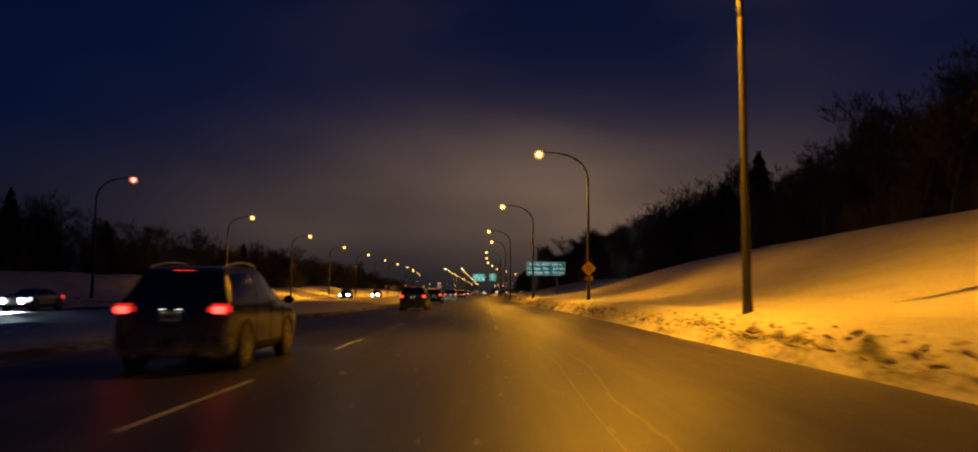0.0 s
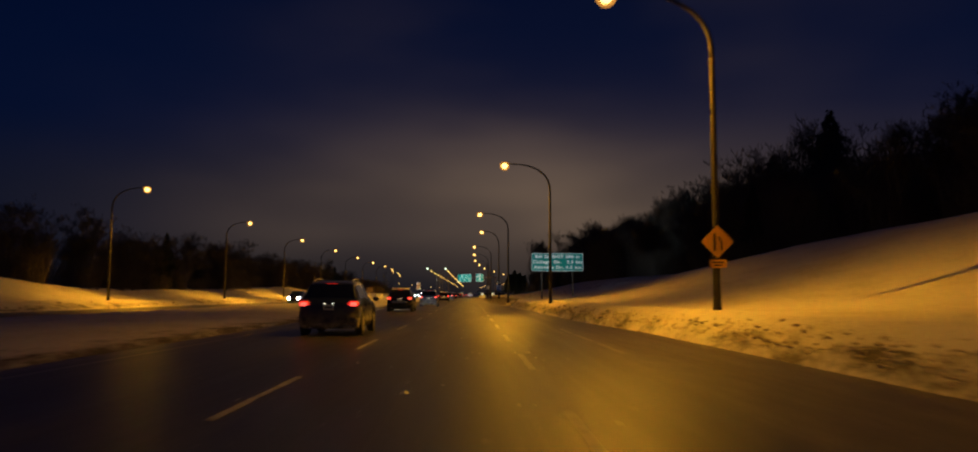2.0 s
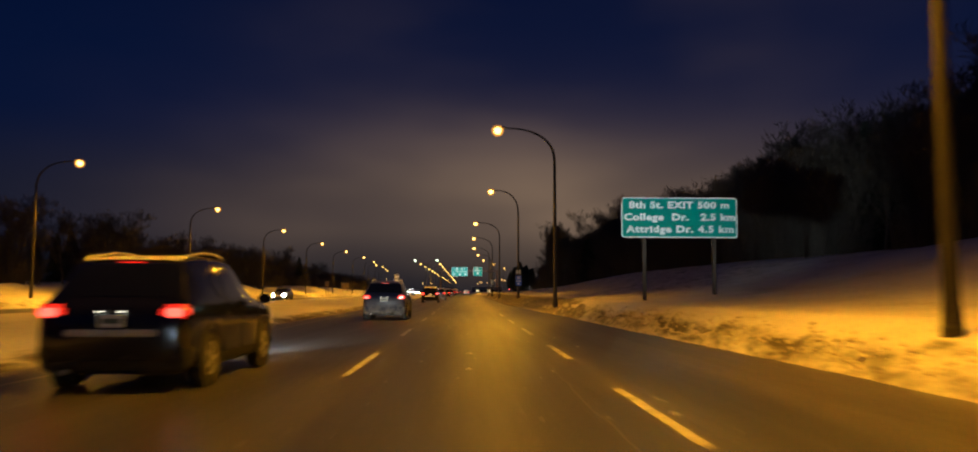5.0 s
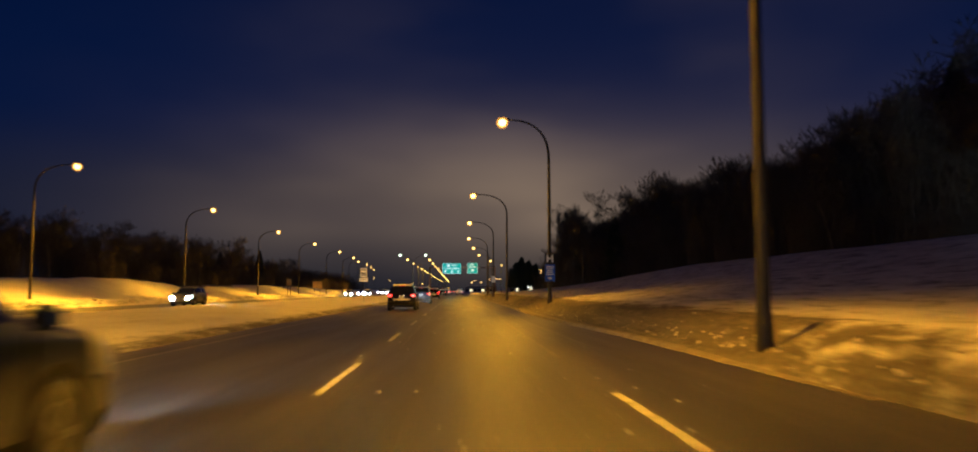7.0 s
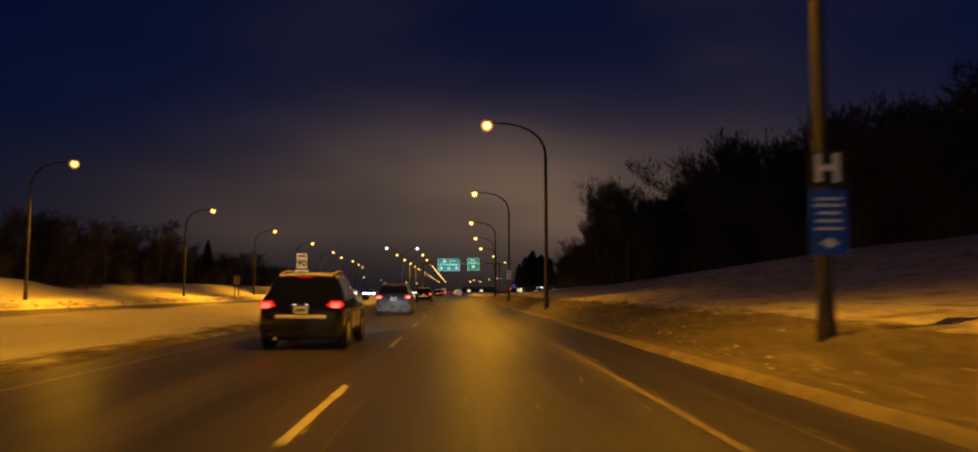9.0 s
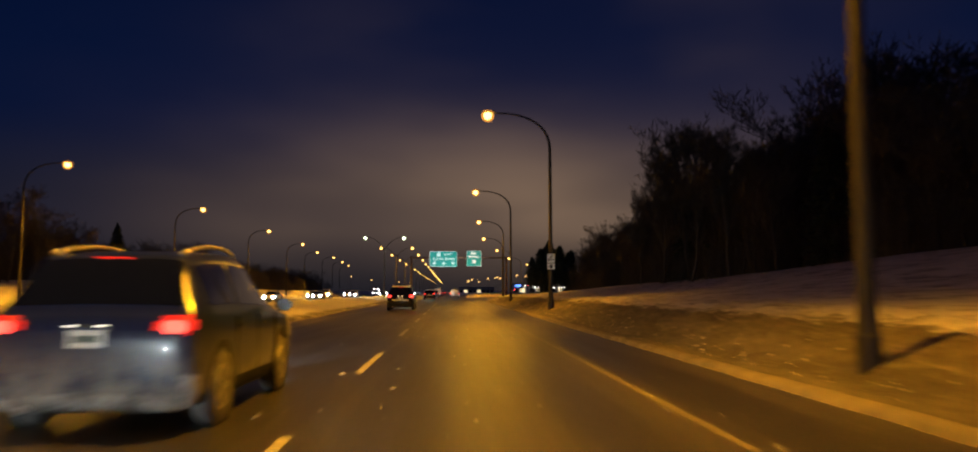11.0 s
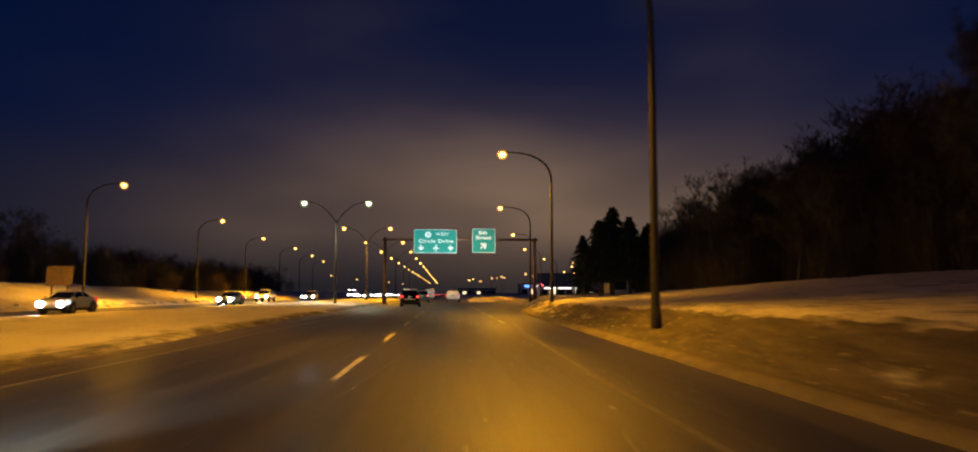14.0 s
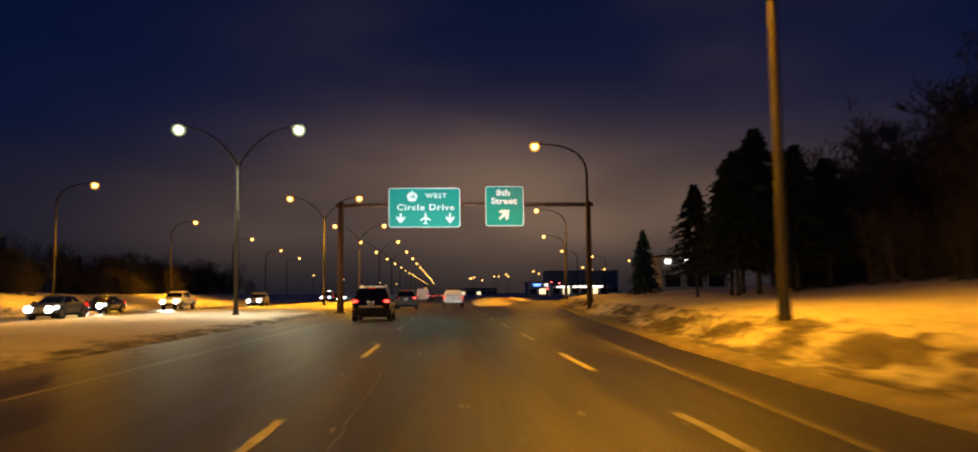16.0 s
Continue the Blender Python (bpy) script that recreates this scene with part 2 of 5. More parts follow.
LENS_S = halo_bowl("sodium_lens", (1.0, 0.38, 0.05), 1.15)
LENS_R = halo_bowl("cold_red_lamp_lens", (1.0, 0.16, 0.10), 0.8)
CORE_R = mat("cold_red_burner", (0.6, 0.15, 0.08), 0.3, emit=(1.0, 0.30, 0.20), strength=5.0)
CORE_S = mat("sodium_burner", (0.9, 0.7, 0.4), 0.3, emit=(1.0, 0.62, 0.14), strength=8.0)
LENS_W = halo_bowl("white_lens", (0.80, 0.95, 0.50), 0.8)
CORE_W = mat("white_burner", (0.9, 0.9, 0.8), 0.3, emit=(0.93, 1.0, 0.72), strength=9.0)
BARK = mat("dark_bark", (0.115, 0.098, 0.080), 0.9, scale=6.0, dark=0.5, bump=0.01)
TWIG = mat("bare_twigs", (0.100, 0.084, 0.066), 0.9, scale=5.0, dark=0.6)
NEEDLE = mat("spruce_needles", (0.030, 0.046, 0.028), 0.85, scale=4.0, dark=0.5)
GREEN = mat("teal_sign_sheeting", (0.0, 0.28, 0.225), 0.35, scale=1.5, dark=0.92, fine=60.0)
WHITE_S = mat("white_sign_sheeting", (0.86, 0.87, 0.84), 0.35, scale=2.0, dark=0.93, fine=60.0)
YELLOW_S = mat("yellow_sign_sheeting", (0.82, 0.42, 0.02), 0.4, scale=2.0, dark=0.9, fine=60.0)
BLUE_S = mat("blue_sign_sheeting", (0.02, 0.10, 0.62), 0.35, scale=2.0, dark=0.9, fine=60.0)
BLACK_S = mat("black_sign_legend", (0.015, 0.015, 0.015), 0.5)
ALU = mat("sign_back_aluminium", (0.42, 0.40, 0.37), 0.45, 0.8, scale=2.0, dark=0.8)
PLY = mat("weathered_board", (0.34, 0.27, 0.18), 0.8, scale=2.0, dark=0.7, fine=30.0)
KERB = mat("snow_caked_kerb", (0.26, 0.225, 0.17), 0.85, scale=2.2, dark=0.55, bump=0.04, fine=14.0)
WOOD = mat("dark_wooden_post", (0.055, 0.04, 0.028), 0.85, scale=5.0, dark=0.5, bump=0.004)


# ---------------------------------------------------------------- mesh helpers
def mesh_ob(name, bm, material, parent=None, label="", smooth=True):
    me = bpy.data.meshes.new(name)
    bm.normal_update()
    bm.to_mesh(me)
    bm.free()
    mats = material if isinstance(material, (list, tuple)) else [material]
    for mm in mats:
        me.materials.append(mm)
    if smooth:
        for pl in me.polygons:
            pl.use_smooth = True
    ob = new(name, me)
    if parent:
        ob.parent = parent
    if label:
        ob["label"] = label
    return ob


def part(name, bm, material, parent, label="", smooth=False):
    return mesh_ob(name, bm, material, parent, label, smooth)


def thing(name, label, category, group="", at=None, kind=""):
    e = new(name)
    tagged(e, label, category, group, kind)
    if at is not None:
        e.matrix_world = at
    return e


def box(cx, cy, cz, sx_, sy_, sz_, bevel=0.0, bm=None, rot=None):
    own = bm or bmesh.new()
    m = Matrix.Translation((cx, cy, cz)) @ (rot or Matrix()) @ Matrix.Diagonal((sx_, sy_, sz_, 1))
    r = bmesh.ops.create_cube(own, size=1.0, matrix=m)
    if bevel:
        edges = {e for v in r["verts"] for e in v.link_edges}
        bmesh.ops.bevel(own, geom=list(edges), offset=bevel, segments=2, affect="EDGES")
    return own


def tube(path, radii, sides=8, bm=None, cap=True):
    """A round tube along a list of points."""
    own = bm or bmesh.new()
    rings = []
    pts = [Vector(q) for q in path]
    for i, q in enumerate(pts):
        d = (pts[min(i + 1, len(pts) - 1)] - pts[max(i - 1, 0)]).normalized()
        a = d.cross(Vector((0.31, 0.95, 0.07)))
        if a.length < 0.05:
            a = d.cross(Vector((1, 0, 0)))
        a.normalize()
        b = d.cross(a)
        r = radii[i] if isinstance(radii, (list, tuple)) else radii
        rings.append([own.verts.new(q + (a * math.cos(k * 2 * math.pi / sides) + b * math.sin(k * 2 * math.pi / sides)) * r) for k in range(sides)])
    for r0, r1 in zip(rings, rings[1:]):
        for k in range(sides):
            own.faces.new((r0[k], r0[(k + 1) % sides], r1[(k + 1) % sides], r1[k]))
    if cap:
        own.faces.new(rings[0][::-1])
        own.faces.new(rings[-1])
    return own


def lathe(profile, sides=20, axis="Z", bm=None, m=None):
    """Turn (radius, height) pairs round an axis."""
    own = bm or bmesh.new()
    mm = m or Matrix()
    rings = []
    for r, h in profile:
        ring = []
        for k in range(sides):
            a = 2 * math.pi * k / sides
            q = (r * math.cos(a), r * math.sin(a), h) if axis == "Z" else (h, r * math.cos(a), r * math.sin(a))
            ring.append(own.verts.new(mm @ Vector(q)))
        rings.append(ring)
    for r0, r1 in zip(rings, rings[1:]):
        for k in range(sides):
            own.faces.new((r0[k], r0[(k + 1) % sides], r1[(k + 1) % sides], r1[k]))
    own.faces.new(rings[0][::-1])
    own.faces.new(rings[-1])
    return own


def poly(points, depth, m=None, bm=None):
    """A flat outline in x and z, given thickness towards +y."""
    own = bm or bmesh.new()
    mm = m or Matrix()
    f = [own.verts.new(mm @ Vector((x, 0, z))) for x, z in points]
    b = [own.verts.new(mm @ Vector((x, depth, z))) for x, z in points]
    own.faces.new(f)
    own.faces.new(b[::-1])
    n = len(points)
    for i in range(n):
        own.faces.new((f[i], b[i], b[(i + 1) % n], f[(i + 1) % n]))
    bmesh.ops.recalc_face_normals(own, faces=own.faces)
    return own


def round_rect(w, h, r, n=5):
    pts = []
    for cx, cz, a0 in ((w / 2 - r, h / 2 - r, 0), (-w / 2 + r, h / 2 - r, 90), (-w / 2 + r, -h / 2 + r, 180), (w / 2 - r, -h / 2 + r, 270)):
        for k in range(n + 1):
            a = radians(a0 + 90 * k / n)
            pts.append((cx + r * math.cos(a), cz + r * math.sin(a)))
    return pts


def words(text, height, m, material, parent, name="letter", bold=0.012, space=1.0, wide=1.0):
    """Letters with the built-in font, each a mesh of its own, standing on a sign face that looks towards -y."""
    cu = bpy.data.curves.new(name, "FONT")
    cu.body, cu.size, cu.extrude, cu.offset = text, height / 0.7, 0.004, bold
    cu.align_x, cu.align_y = "CENTER", "CENTER"
    cu.space_character = space
    cu.resolution_u = 3
    tmp = bpy.data.objects.new(name, cu)
    scene.collection.objects.link(tmp)
    me = bpy.data.meshes.new_from_object(tmp.evaluated_get(bpy.context.evaluated_depsgraph_get()))
    bpy.data.objects.remove(tmp)
    bpy.data.curves.remove(cu)
    bm = bmesh.new()
    bm.from_mesh(me)
    bpy.data.meshes.remove(me)
    bmesh.ops.remove_doubles(bm, verts=bm.verts, dist=0.0001)
    # loose pieces that share a stretch of the line (the dot and stem of an i) make one letter
    seen, pieces = set(), []
    for v0 in bm.verts:
        if v0 in seen:
            continue
        todo, group_ = [v0], []
        seen.add(v0)
        while todo:
            v = todo.pop()
            group_.append(v)
            for e in v.link_edges:
                o = e.other_vert(v)
                if o not in seen:
                    seen.add(o)
                    todo.append(o)
        pieces.append([min(v.co.x for v in group_), max(v.co.x for v in group_), group_])
    pieces.sort(key=lambda q: q[0])
    letters = []
    for lo, hi, vs in pieces:
        if letters and lo < letters[-1][1] - 0.4 * min(hi - lo, letters[-1][1] - letters[-1][0]):
            letters[-1][1] = max(hi, letters[-1][1])
            letters[-1][2] += vs
        else:
            letters.append([lo, hi, list(vs)])
    turn = m @ Matrix.Diagonal((wide, 1, 1, 1)) @ Matrix.Rotation(radians(90), 4, "X")
    for lo, hi, vs in letters:
        index = {v: i for i, v in enumerate(vs)}
        faces = [[index[v] for v in f.verts] for f in bm.faces if f.verts[0] in index]
        lm = bpy.data.meshes.new(name)
        lm.from_pydata([turn @ v.co for v in vs], [], faces)
        lm.materials.append(material)
        ob = new(name, lm)
        ob.parent = parent
    bm.free()


def smooth01(v, a, b):
    q = min(max((v - a) / (b - a), 0.0), 1.0)
    return q * q * (3 - 2 * q)


def along(table, y):
    """Straight-line look-up in a table of (y, value)."""
    if y <= table[0][0]:
        return table[0][1]
    for (y0, v0), (y1, v1) in zip(table, table[1:]):
        if y <= y1:
            return v0 + (v1 - v0) * (y - y0) / (y1 - y0)
    return table[-1][1]


# ---------------------------------------------------------------- plan of the road
RIGHT_EDGE = ((-60, 7.2), (0, 7.0), (48, 6.6), (60, 5.75), (84, 5.45), (97, 5.0), (112, 4.7), (122, 4.55), (131, 4.2), (140, 3.85), (150, 3.82), (178, 3.95), (200, 3.92), (222, 4.0), (235, 4.08), (246, 4.25), (260, 4.45),
              (273, 4.6), (278, 4.85), (284, 5.2), (294, 6.1), (305, 7.0), (320, 8.6), (347, 11.4), (373, 14.6), (410, 22.0), (470, 40.0), (520, 60.0))
LEFT_EDGE = ((-60, -6.7), (200, -6.95), (240, -7.2), (280, -7.8), (330, -8.1), (900, -8.1))
FAR_NEAR, FAR_FAR = -21.4, -30.0
GORE_Y = 352.0
RIDGE = ((-60, 5.8), (40, 6.2), (80, 5.6), (112, 4.0), (150, 4.1), (185, 4.2), (240, 2.8), (310, 2.1), (380, 1.6), (900, 1.5))
LEFT_RIDGE = ((-60, 2.2), (60, 3.0), (85, 3.2), (105, 1.9), (150, 1.8), (190, 2.8), (205, 2.6), (222, 1.6), (250, 2.4), (300, 2.4), (350, 1.7), (900, 1.5))


def main_right(y):
    """Right edge of the through lanes past the gore."""
    return 2.9 + 0.02 * max(0.0, y - GORE_Y)


def ground_z(x, y):
    """Height of the snow: sunk under the carriageways, banks on both sides."""
    n1 = noise.noise(Vector((x * 0.22, y * 0.12, 3.1)))
    n2 = noise.noise(Vector((x * 0.9, y * 0.55, 9.4)))
    n3 = noise.noise(Vector((x * 2.6, y * 1.6, 1.7))) + 0.5 * noise.noise(Vector((x * 5.5, y * 3.1, 6.3)))
    re, le = along(RIGHT_EDGE, y), along(LEFT_EDGE, y)
    if le <= x <= re:
        if y > GORE_Y:
            gap = min(x - main_right(y), (re - 4.6 - 0.02 * (y - GORE_Y)) - x)
            if gap > 0:
                return -0.05 + 0.75 * smooth01(gap, 0.0, 2.5) * (0.7 + 0.5 * n2)
        return -0.06
    if x > re:
        d = x - re
        early = 1 - smooth01(y, 106, 132)
        # ragged face left by the plough, then a shelf that the lamp posts stand in
        face = 0.16 * (1 - early)
        z = -0.06 + face * smooth01(d, 0.06, 0.32)
        z += early * (0.10 * smooth01(d, 0.0, 0.3) + 0.76 * (0.55 * smooth01(d, 0.1, 1.9) + 0.45 * min(max(d - 0.1, 0.0) / 1.7, 1.0)))
        z += (1 - early) * (0.56 * smooth01(d, 0.36, 2.0) + 0.24 * smooth01(d, 1.4, 5.0))
        # low ragged windrow
        z += early * (0.09 + 0.24 * n3 + 0.14 * n2) * smooth01(d, 0.12, 0.4) * (1 - smooth01(d, 0.8, 1.6))
        top = along(RIDGE, y)
        z += (top - 0.85) * smooth01(d, 2.2, 24.0) ** 1.15 + 0.10 * n1 * smooth01(d, 3, 10)
        rough = smooth01(y, 120, 170)
        z += rough * (0.06 * n2 + 0.13 * n3 + 0.07 * noise.noise(Vector((x * 6.5, y * 2.4, 2.2)))) * smooth01(d, 0.6, 1.1) * (1 - smooth01(d, 2.6, 6))
        z += 0.7 * smooth01(d, 40, 120) * (1 + n1)
        return z
    if x > FAR_NEAR:
        d = min(le - x, x - FAR_NEAR)
        return -0.06 + 0.17 * smooth01(d, 0.0, 0.6) + 0.18 * smooth01(d, 0.5, 3.5) + (0.05 * n2 + 0.08 * n1 + 0.02 * n3) * smooth01(d, 0.3, 2)
    if x >= FAR_FAR:
        return -0.06
    d = FAR_FAR - x
    z = -0.06 + 0.17 * smooth01(d, 0.0, 0.5) + (0.20 + 0.2 * n2 + 0.12 * n3) * math.exp(-((d - 1.0) / 0.8) ** 2)
    z += 0.55 * smooth01(d, 0.5, 2.5)
    z += (along(LEFT_RIDGE, y) - 0.7) * smooth01(d, 3, 10) + (0.35 * n1 + 0.12 * n2) * smooth01(d, 2, 5)
    return z


def sand_and_dim(x, y):
    """Ploughed sand and slush in the snow beside the carriageways, plus darkening for weak lamplight."""
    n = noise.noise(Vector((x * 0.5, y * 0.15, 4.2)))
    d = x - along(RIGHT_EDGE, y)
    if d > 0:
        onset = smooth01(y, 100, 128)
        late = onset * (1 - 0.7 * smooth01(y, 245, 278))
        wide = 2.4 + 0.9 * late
        # n_ streaks also stand for shaded hollows in the ploughed ridge
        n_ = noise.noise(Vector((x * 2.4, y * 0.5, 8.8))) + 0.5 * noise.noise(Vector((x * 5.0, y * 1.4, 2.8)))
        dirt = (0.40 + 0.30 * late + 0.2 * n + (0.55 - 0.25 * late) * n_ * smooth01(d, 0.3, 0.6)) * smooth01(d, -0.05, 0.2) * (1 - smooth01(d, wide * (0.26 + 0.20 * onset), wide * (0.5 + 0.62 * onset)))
        # last term darkens the whole bank here in place of weaker lamplight
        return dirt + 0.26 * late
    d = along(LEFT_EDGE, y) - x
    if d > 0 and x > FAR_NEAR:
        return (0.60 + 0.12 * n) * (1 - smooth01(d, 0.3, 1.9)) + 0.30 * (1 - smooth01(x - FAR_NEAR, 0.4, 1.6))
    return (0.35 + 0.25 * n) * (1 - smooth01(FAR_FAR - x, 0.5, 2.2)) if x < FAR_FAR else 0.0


def spaced(a, b, step):
    n = max(1, round((b - a) / step))
    return [a + (b - a) * i / n for i in range(n)]


# ---------------------------------------------------------------- ground and road
def build_ground():
    xs = (spaced(-3000, -400, 520) + spaced(-400, -80, 40) + spaced(-80, -45, 4) + spaced(-45, -36, 1.0) + spaced(-36, -29.6, 0.4)
          + spaced(-29.6, -21.6, 2.7) + spaced(-21.6, -19, 0.5) + spaced(-19, -9, 1.0) + spaced(-9, -6.4, 0.3) + spaced(-6.4, 2.6, 3)
          + spaced(2.6, 3.8, 0.4) + spaced(3.8, 9.2, 0.15) + spaced(9.2, 13.6, 0.3) + spaced(13.6, 22, 0.7) + spaced(22, 40, 1.5) + spaced(40, 80, 5) + spaced(80, 400, 40) + spaced(400, 3001, 520) + [3000])
    ys = spaced(-3000, -200, 700) + spaced(-200, -40, 20) + spaced(-40, -10, 3) + spaced(-10, 300, 0.42) + spaced(300, 420, 1.5) + spaced(420, 620, 10) + spaced(620, 4000, 500) + [4000]
    verts = [(x, y, ground_z(x, y) if -80 <= y <= 700 and abs(x) < 300 else (-0.06 if -30 < x < 8 else 2.0)) for y in ys for x in xs]
    w = len(xs)
    faces = [(j * w + i, j * w + i + 1, (j + 1) * w + i + 1, (j + 1) * w + i) for j in range(len(ys) - 1) for i in range(w - 1)]
    me = bpy.data.meshes.new("ground")
    me.from_pydata(verts, [], faces)
    me.materials.append(SNOW)
    sand = me.attributes.new("sand_and_dim", "FLOAT", "POINT")
    sand.data.foreach_set("value", [sand_and_dim(v[0], v[1]) for v in verts])
    for pl in me.polygons:
        pl.use_smooth = True
    return tagged(new("ground", me), "wide snow-covered verges, median and banks beside the road", "snow ground", kind="structure")


def strip(name, ys, left, right, z, material, label, parent=None, cols=1):
    bm = bmesh.new()
    rows = []
    for y in ys:
        a, b = left(y), right(y)
        rows.append([bm.verts.new((a + (b - a) * k / cols, y, z)) for k in range(cols + 1)])
    for r0, r1 in zip(rows, rows[1:]):
        for k in range(cols):
            bm.faces.new((r0[k], r0[k + 1], r1[k + 1], r1[k]))
    ob = mesh_ob(name, bm, material, parent, "", False)
    if label:
        tagged(ob, label, "road", kind="structure")
    return ob


build_ground()
ROAD_YS = spaced(-60, 520, 5) + [520]
road = strip("road", ROAD_YS, lambda y: along(LEFT_EDGE, y) - 0.25, lambda y: along(RIGHT_EDGE, y) + 0.25, 0.0, ASPHALT,
             "dark salted asphalt road with worn white lane lines")
strip("road_beyond", spaced(520, 1500, 100) + [1500], lambda y: -8.3, lambda y: 4.0, 0.0, ASPHALT, "dark asphalt road running on into the distance")
strip("road_oncoming", spaced(-60, 1500, 20) + [1500], lambda y: FAR_FAR - 0.25, lambda y: FAR_NEAR + 0.25, 0.0, ASPHALT_FAR,
      "dark asphalt carriageway for oncoming traffic beyond the median")


def kerb_stones():
    """A low concrete kerb, half buried in packed snow, along the right edge from the end of the merge lane to the exit ramp."""
    top = thing("kerb", "dirty concrete kerb caked with packed snow along the road edge", "kerb", kind="structure")
    y = 112.0
    while y < 352:
        bm = bmesh.new()
        rows = []
        for k in range(7):
            yy = y + 3.0 * k / 6
            x = along(RIGHT_EDGE, yy)
            w1, w2 = noise.noise(Vector((0, yy * 0.8, 1.0))), noise.noise(Vector((0, yy * 2.6, 7.0)))
            up = (0.11 + 0.025 * w1 + 0.015 * w2) * smooth01(yy, 112, 124)
            o = 0.05 * w1 + 0.02 * w2
            w = along(((112, 0.75), (215, 0.75), (240, 1.15), (270, 2.1), (310, 2.1), (352, 1.2)), yy)
            prof = ((-0.05 + o, -0.04), (-0.01 + o, up * 0.55), (0.06 * w + o, up * 0.88), (0.17 * w, up), (0.26 * w - o, up * 0.95), (0.34 * w - o, up * 0.6), (0.42 * w, -0.02))
            rows.append([bm.verts.new((x + a, yy, z)) for a, z in prof])
        for r0, r1 in zip(rows, rows[1:]):
            for k in range(6):
                bm.faces.new((r0[k], r0[k + 1], r1[k + 1], r1[k]))
        bmesh.ops.recalc_face_normals(bm, faces=bm.faces)
        part("kerb_stone", bm, KERB, top, "", True)
        y += 3.0


kerb_stones()


def dash_mesh(length, width, seed):
    rnd = random.Random(seed)
    bm = bmesh.new()
    n = 10
    rows = []
    for i in range(n + 1):
        y = length * i / n
        wob = [rnd.uniform(-0.012, 0.012) for _ in range(2)]
        rows.append((bm.verts.new((-width / 2 + wob[0], y, 0)), bm.verts.new((width / 2 + wob[1], y, 0))))
    for (a, b), (c, d) in zip(rows, rows[1:]):
        bm.faces.new((a, b, d, c))
    me = bpy.data.meshes.new("lane_dash")
    bm.to_mesh(me)
    bm.free()
    me.materials.append(PAINT_W)
    return me


LONG_DASH, SHORT_DASH = dash_mesh(4.2, 0.115, 1), dash_mesh(3.8, 0.125, 2)


FADED_DASH = dash_mesh(3.4, 0.12, 3)
FADED_DASH.materials[0] = PAINT_OLD


def dash(me, x, y):
    ob = new("lane_dash", me)
    ob.parent = road
    ob.location = (x, y, 0.005)


left_ends = [3.0 + 10.35 * k for k in range(-3, 10)] + [107, 117, 127.3, 137.1, 148.4, 159.9, 170, 180, 189.7, 200.4, 211.3, 221.9, 232, 244.2, 253.6, 264, 274.3, 286.7, 299, 311, 323, 335, 347, 359, 371, 383, 395]
for e in left_ends:
    dash(LONG_DASH, -1.85, e - 4.2)
for k in range(-4, 8):
    dash(SHORT_DASH if k > -1 else FADED_DASH, 1.85, 55.4 + 8.2 * k - 3.8)
for k in range(10):
    dash(SHORT_DASH, 2.3, 261.9 + 8.6 * k)


for fy in (39.0, 43.4, 47.8):
    dash(FADED_DASH, 4.13, fy)


def edge_line(table, y0, y1, width=0.10):
    strip("edge_line", spaced(y0, y1, 4) + [y1], lambda y: along(table, y) - width / 2, lambda y: along(table, y) + width / 2, 0.005, PAINT_THIN if table[0][1] > 0 else PAINT_OLD, "", road)


edge_line(((100, 1.78), (135, 1.84), (150, 2.05), (215, 2.04), (240, 2.12), (253, 2.34), (260, 2.63), (272, 3.26), (293, 4.35), (321, 7.2), (347, 10.0), (373, 13.2), (400, 18.6)), 118, 400)
edge_line(((-60, -6.65), (8, -6.6), (40, -6.12), (140, -6.2), (258, -6.2), (275, -5.7), (520, -5.7)), -60, 520)
edge_line(((352, 2.5), (520, 3.2)), 352, 500)


def crack(points, width=0.024):
    """A salt-filled crack or seam wandering over the asphalt."""
    rnd = random.Random(len(points) * 7 + int(points[0][1]))
    bm = bmesh.new()
    prev = None
    for (x0, y0), (x1, y1) in zip(points, points[1:]):
        n = max(2, int(abs(y1 - y0) / 0.5))
        for i in range(n):
            f = i / n
            x, y = x0 + (x1 - x0) * f + rnd.uniform(-0.03, 0.03), y0 + (y1 - y0) * f
            w = width * rnd.uniform(0.4, 1.1)
            cur = (bm.verts.new((x - w / 2, y, 0.004)), bm.verts.new((x + w / 2, y, 0.004)))
            if prev:
                bm.faces.new((prev[0], prev[1], cur[1], cur[0]))
            prev = cur
    part("road_crack", bm, CRACK, road)


crack([(-1.45, 196), (-1.42, 215), (-1.5, 232)], 0.03)
crack([(-1.5, 238), (-1.2, 243), (-0.9, 247)])
crack([(0.9, 226), (1.15, 230), (1.2, 233), (1.55, 236)])
crack([(0.55, 52), (0.75, 57), (0.7, 62)])
crack([(-1.4, 120), (-1.45, 150), (-1.4, 170)])
crack([(1.2, 5), (1.3, 12), (1.25, 22)])
crack([(2.6, -2), (2.75, 6), (2.7, 14)])
crack([(3.1, -4), (3.0, 1), (3.25, 5), (3.2, 9)], 0.05)
crack([(1.3, 66), (1.2, 74), (1.35, 84)], 0.03)
crack([(2.9, 122), (2.75, 134), (2.85, 150), (2.7, 170)], 0.06)
crack([(1.05, 214), (1.25, 217), (1.15, 219), (1.4, 222), (1.35, 224)], 0.035)
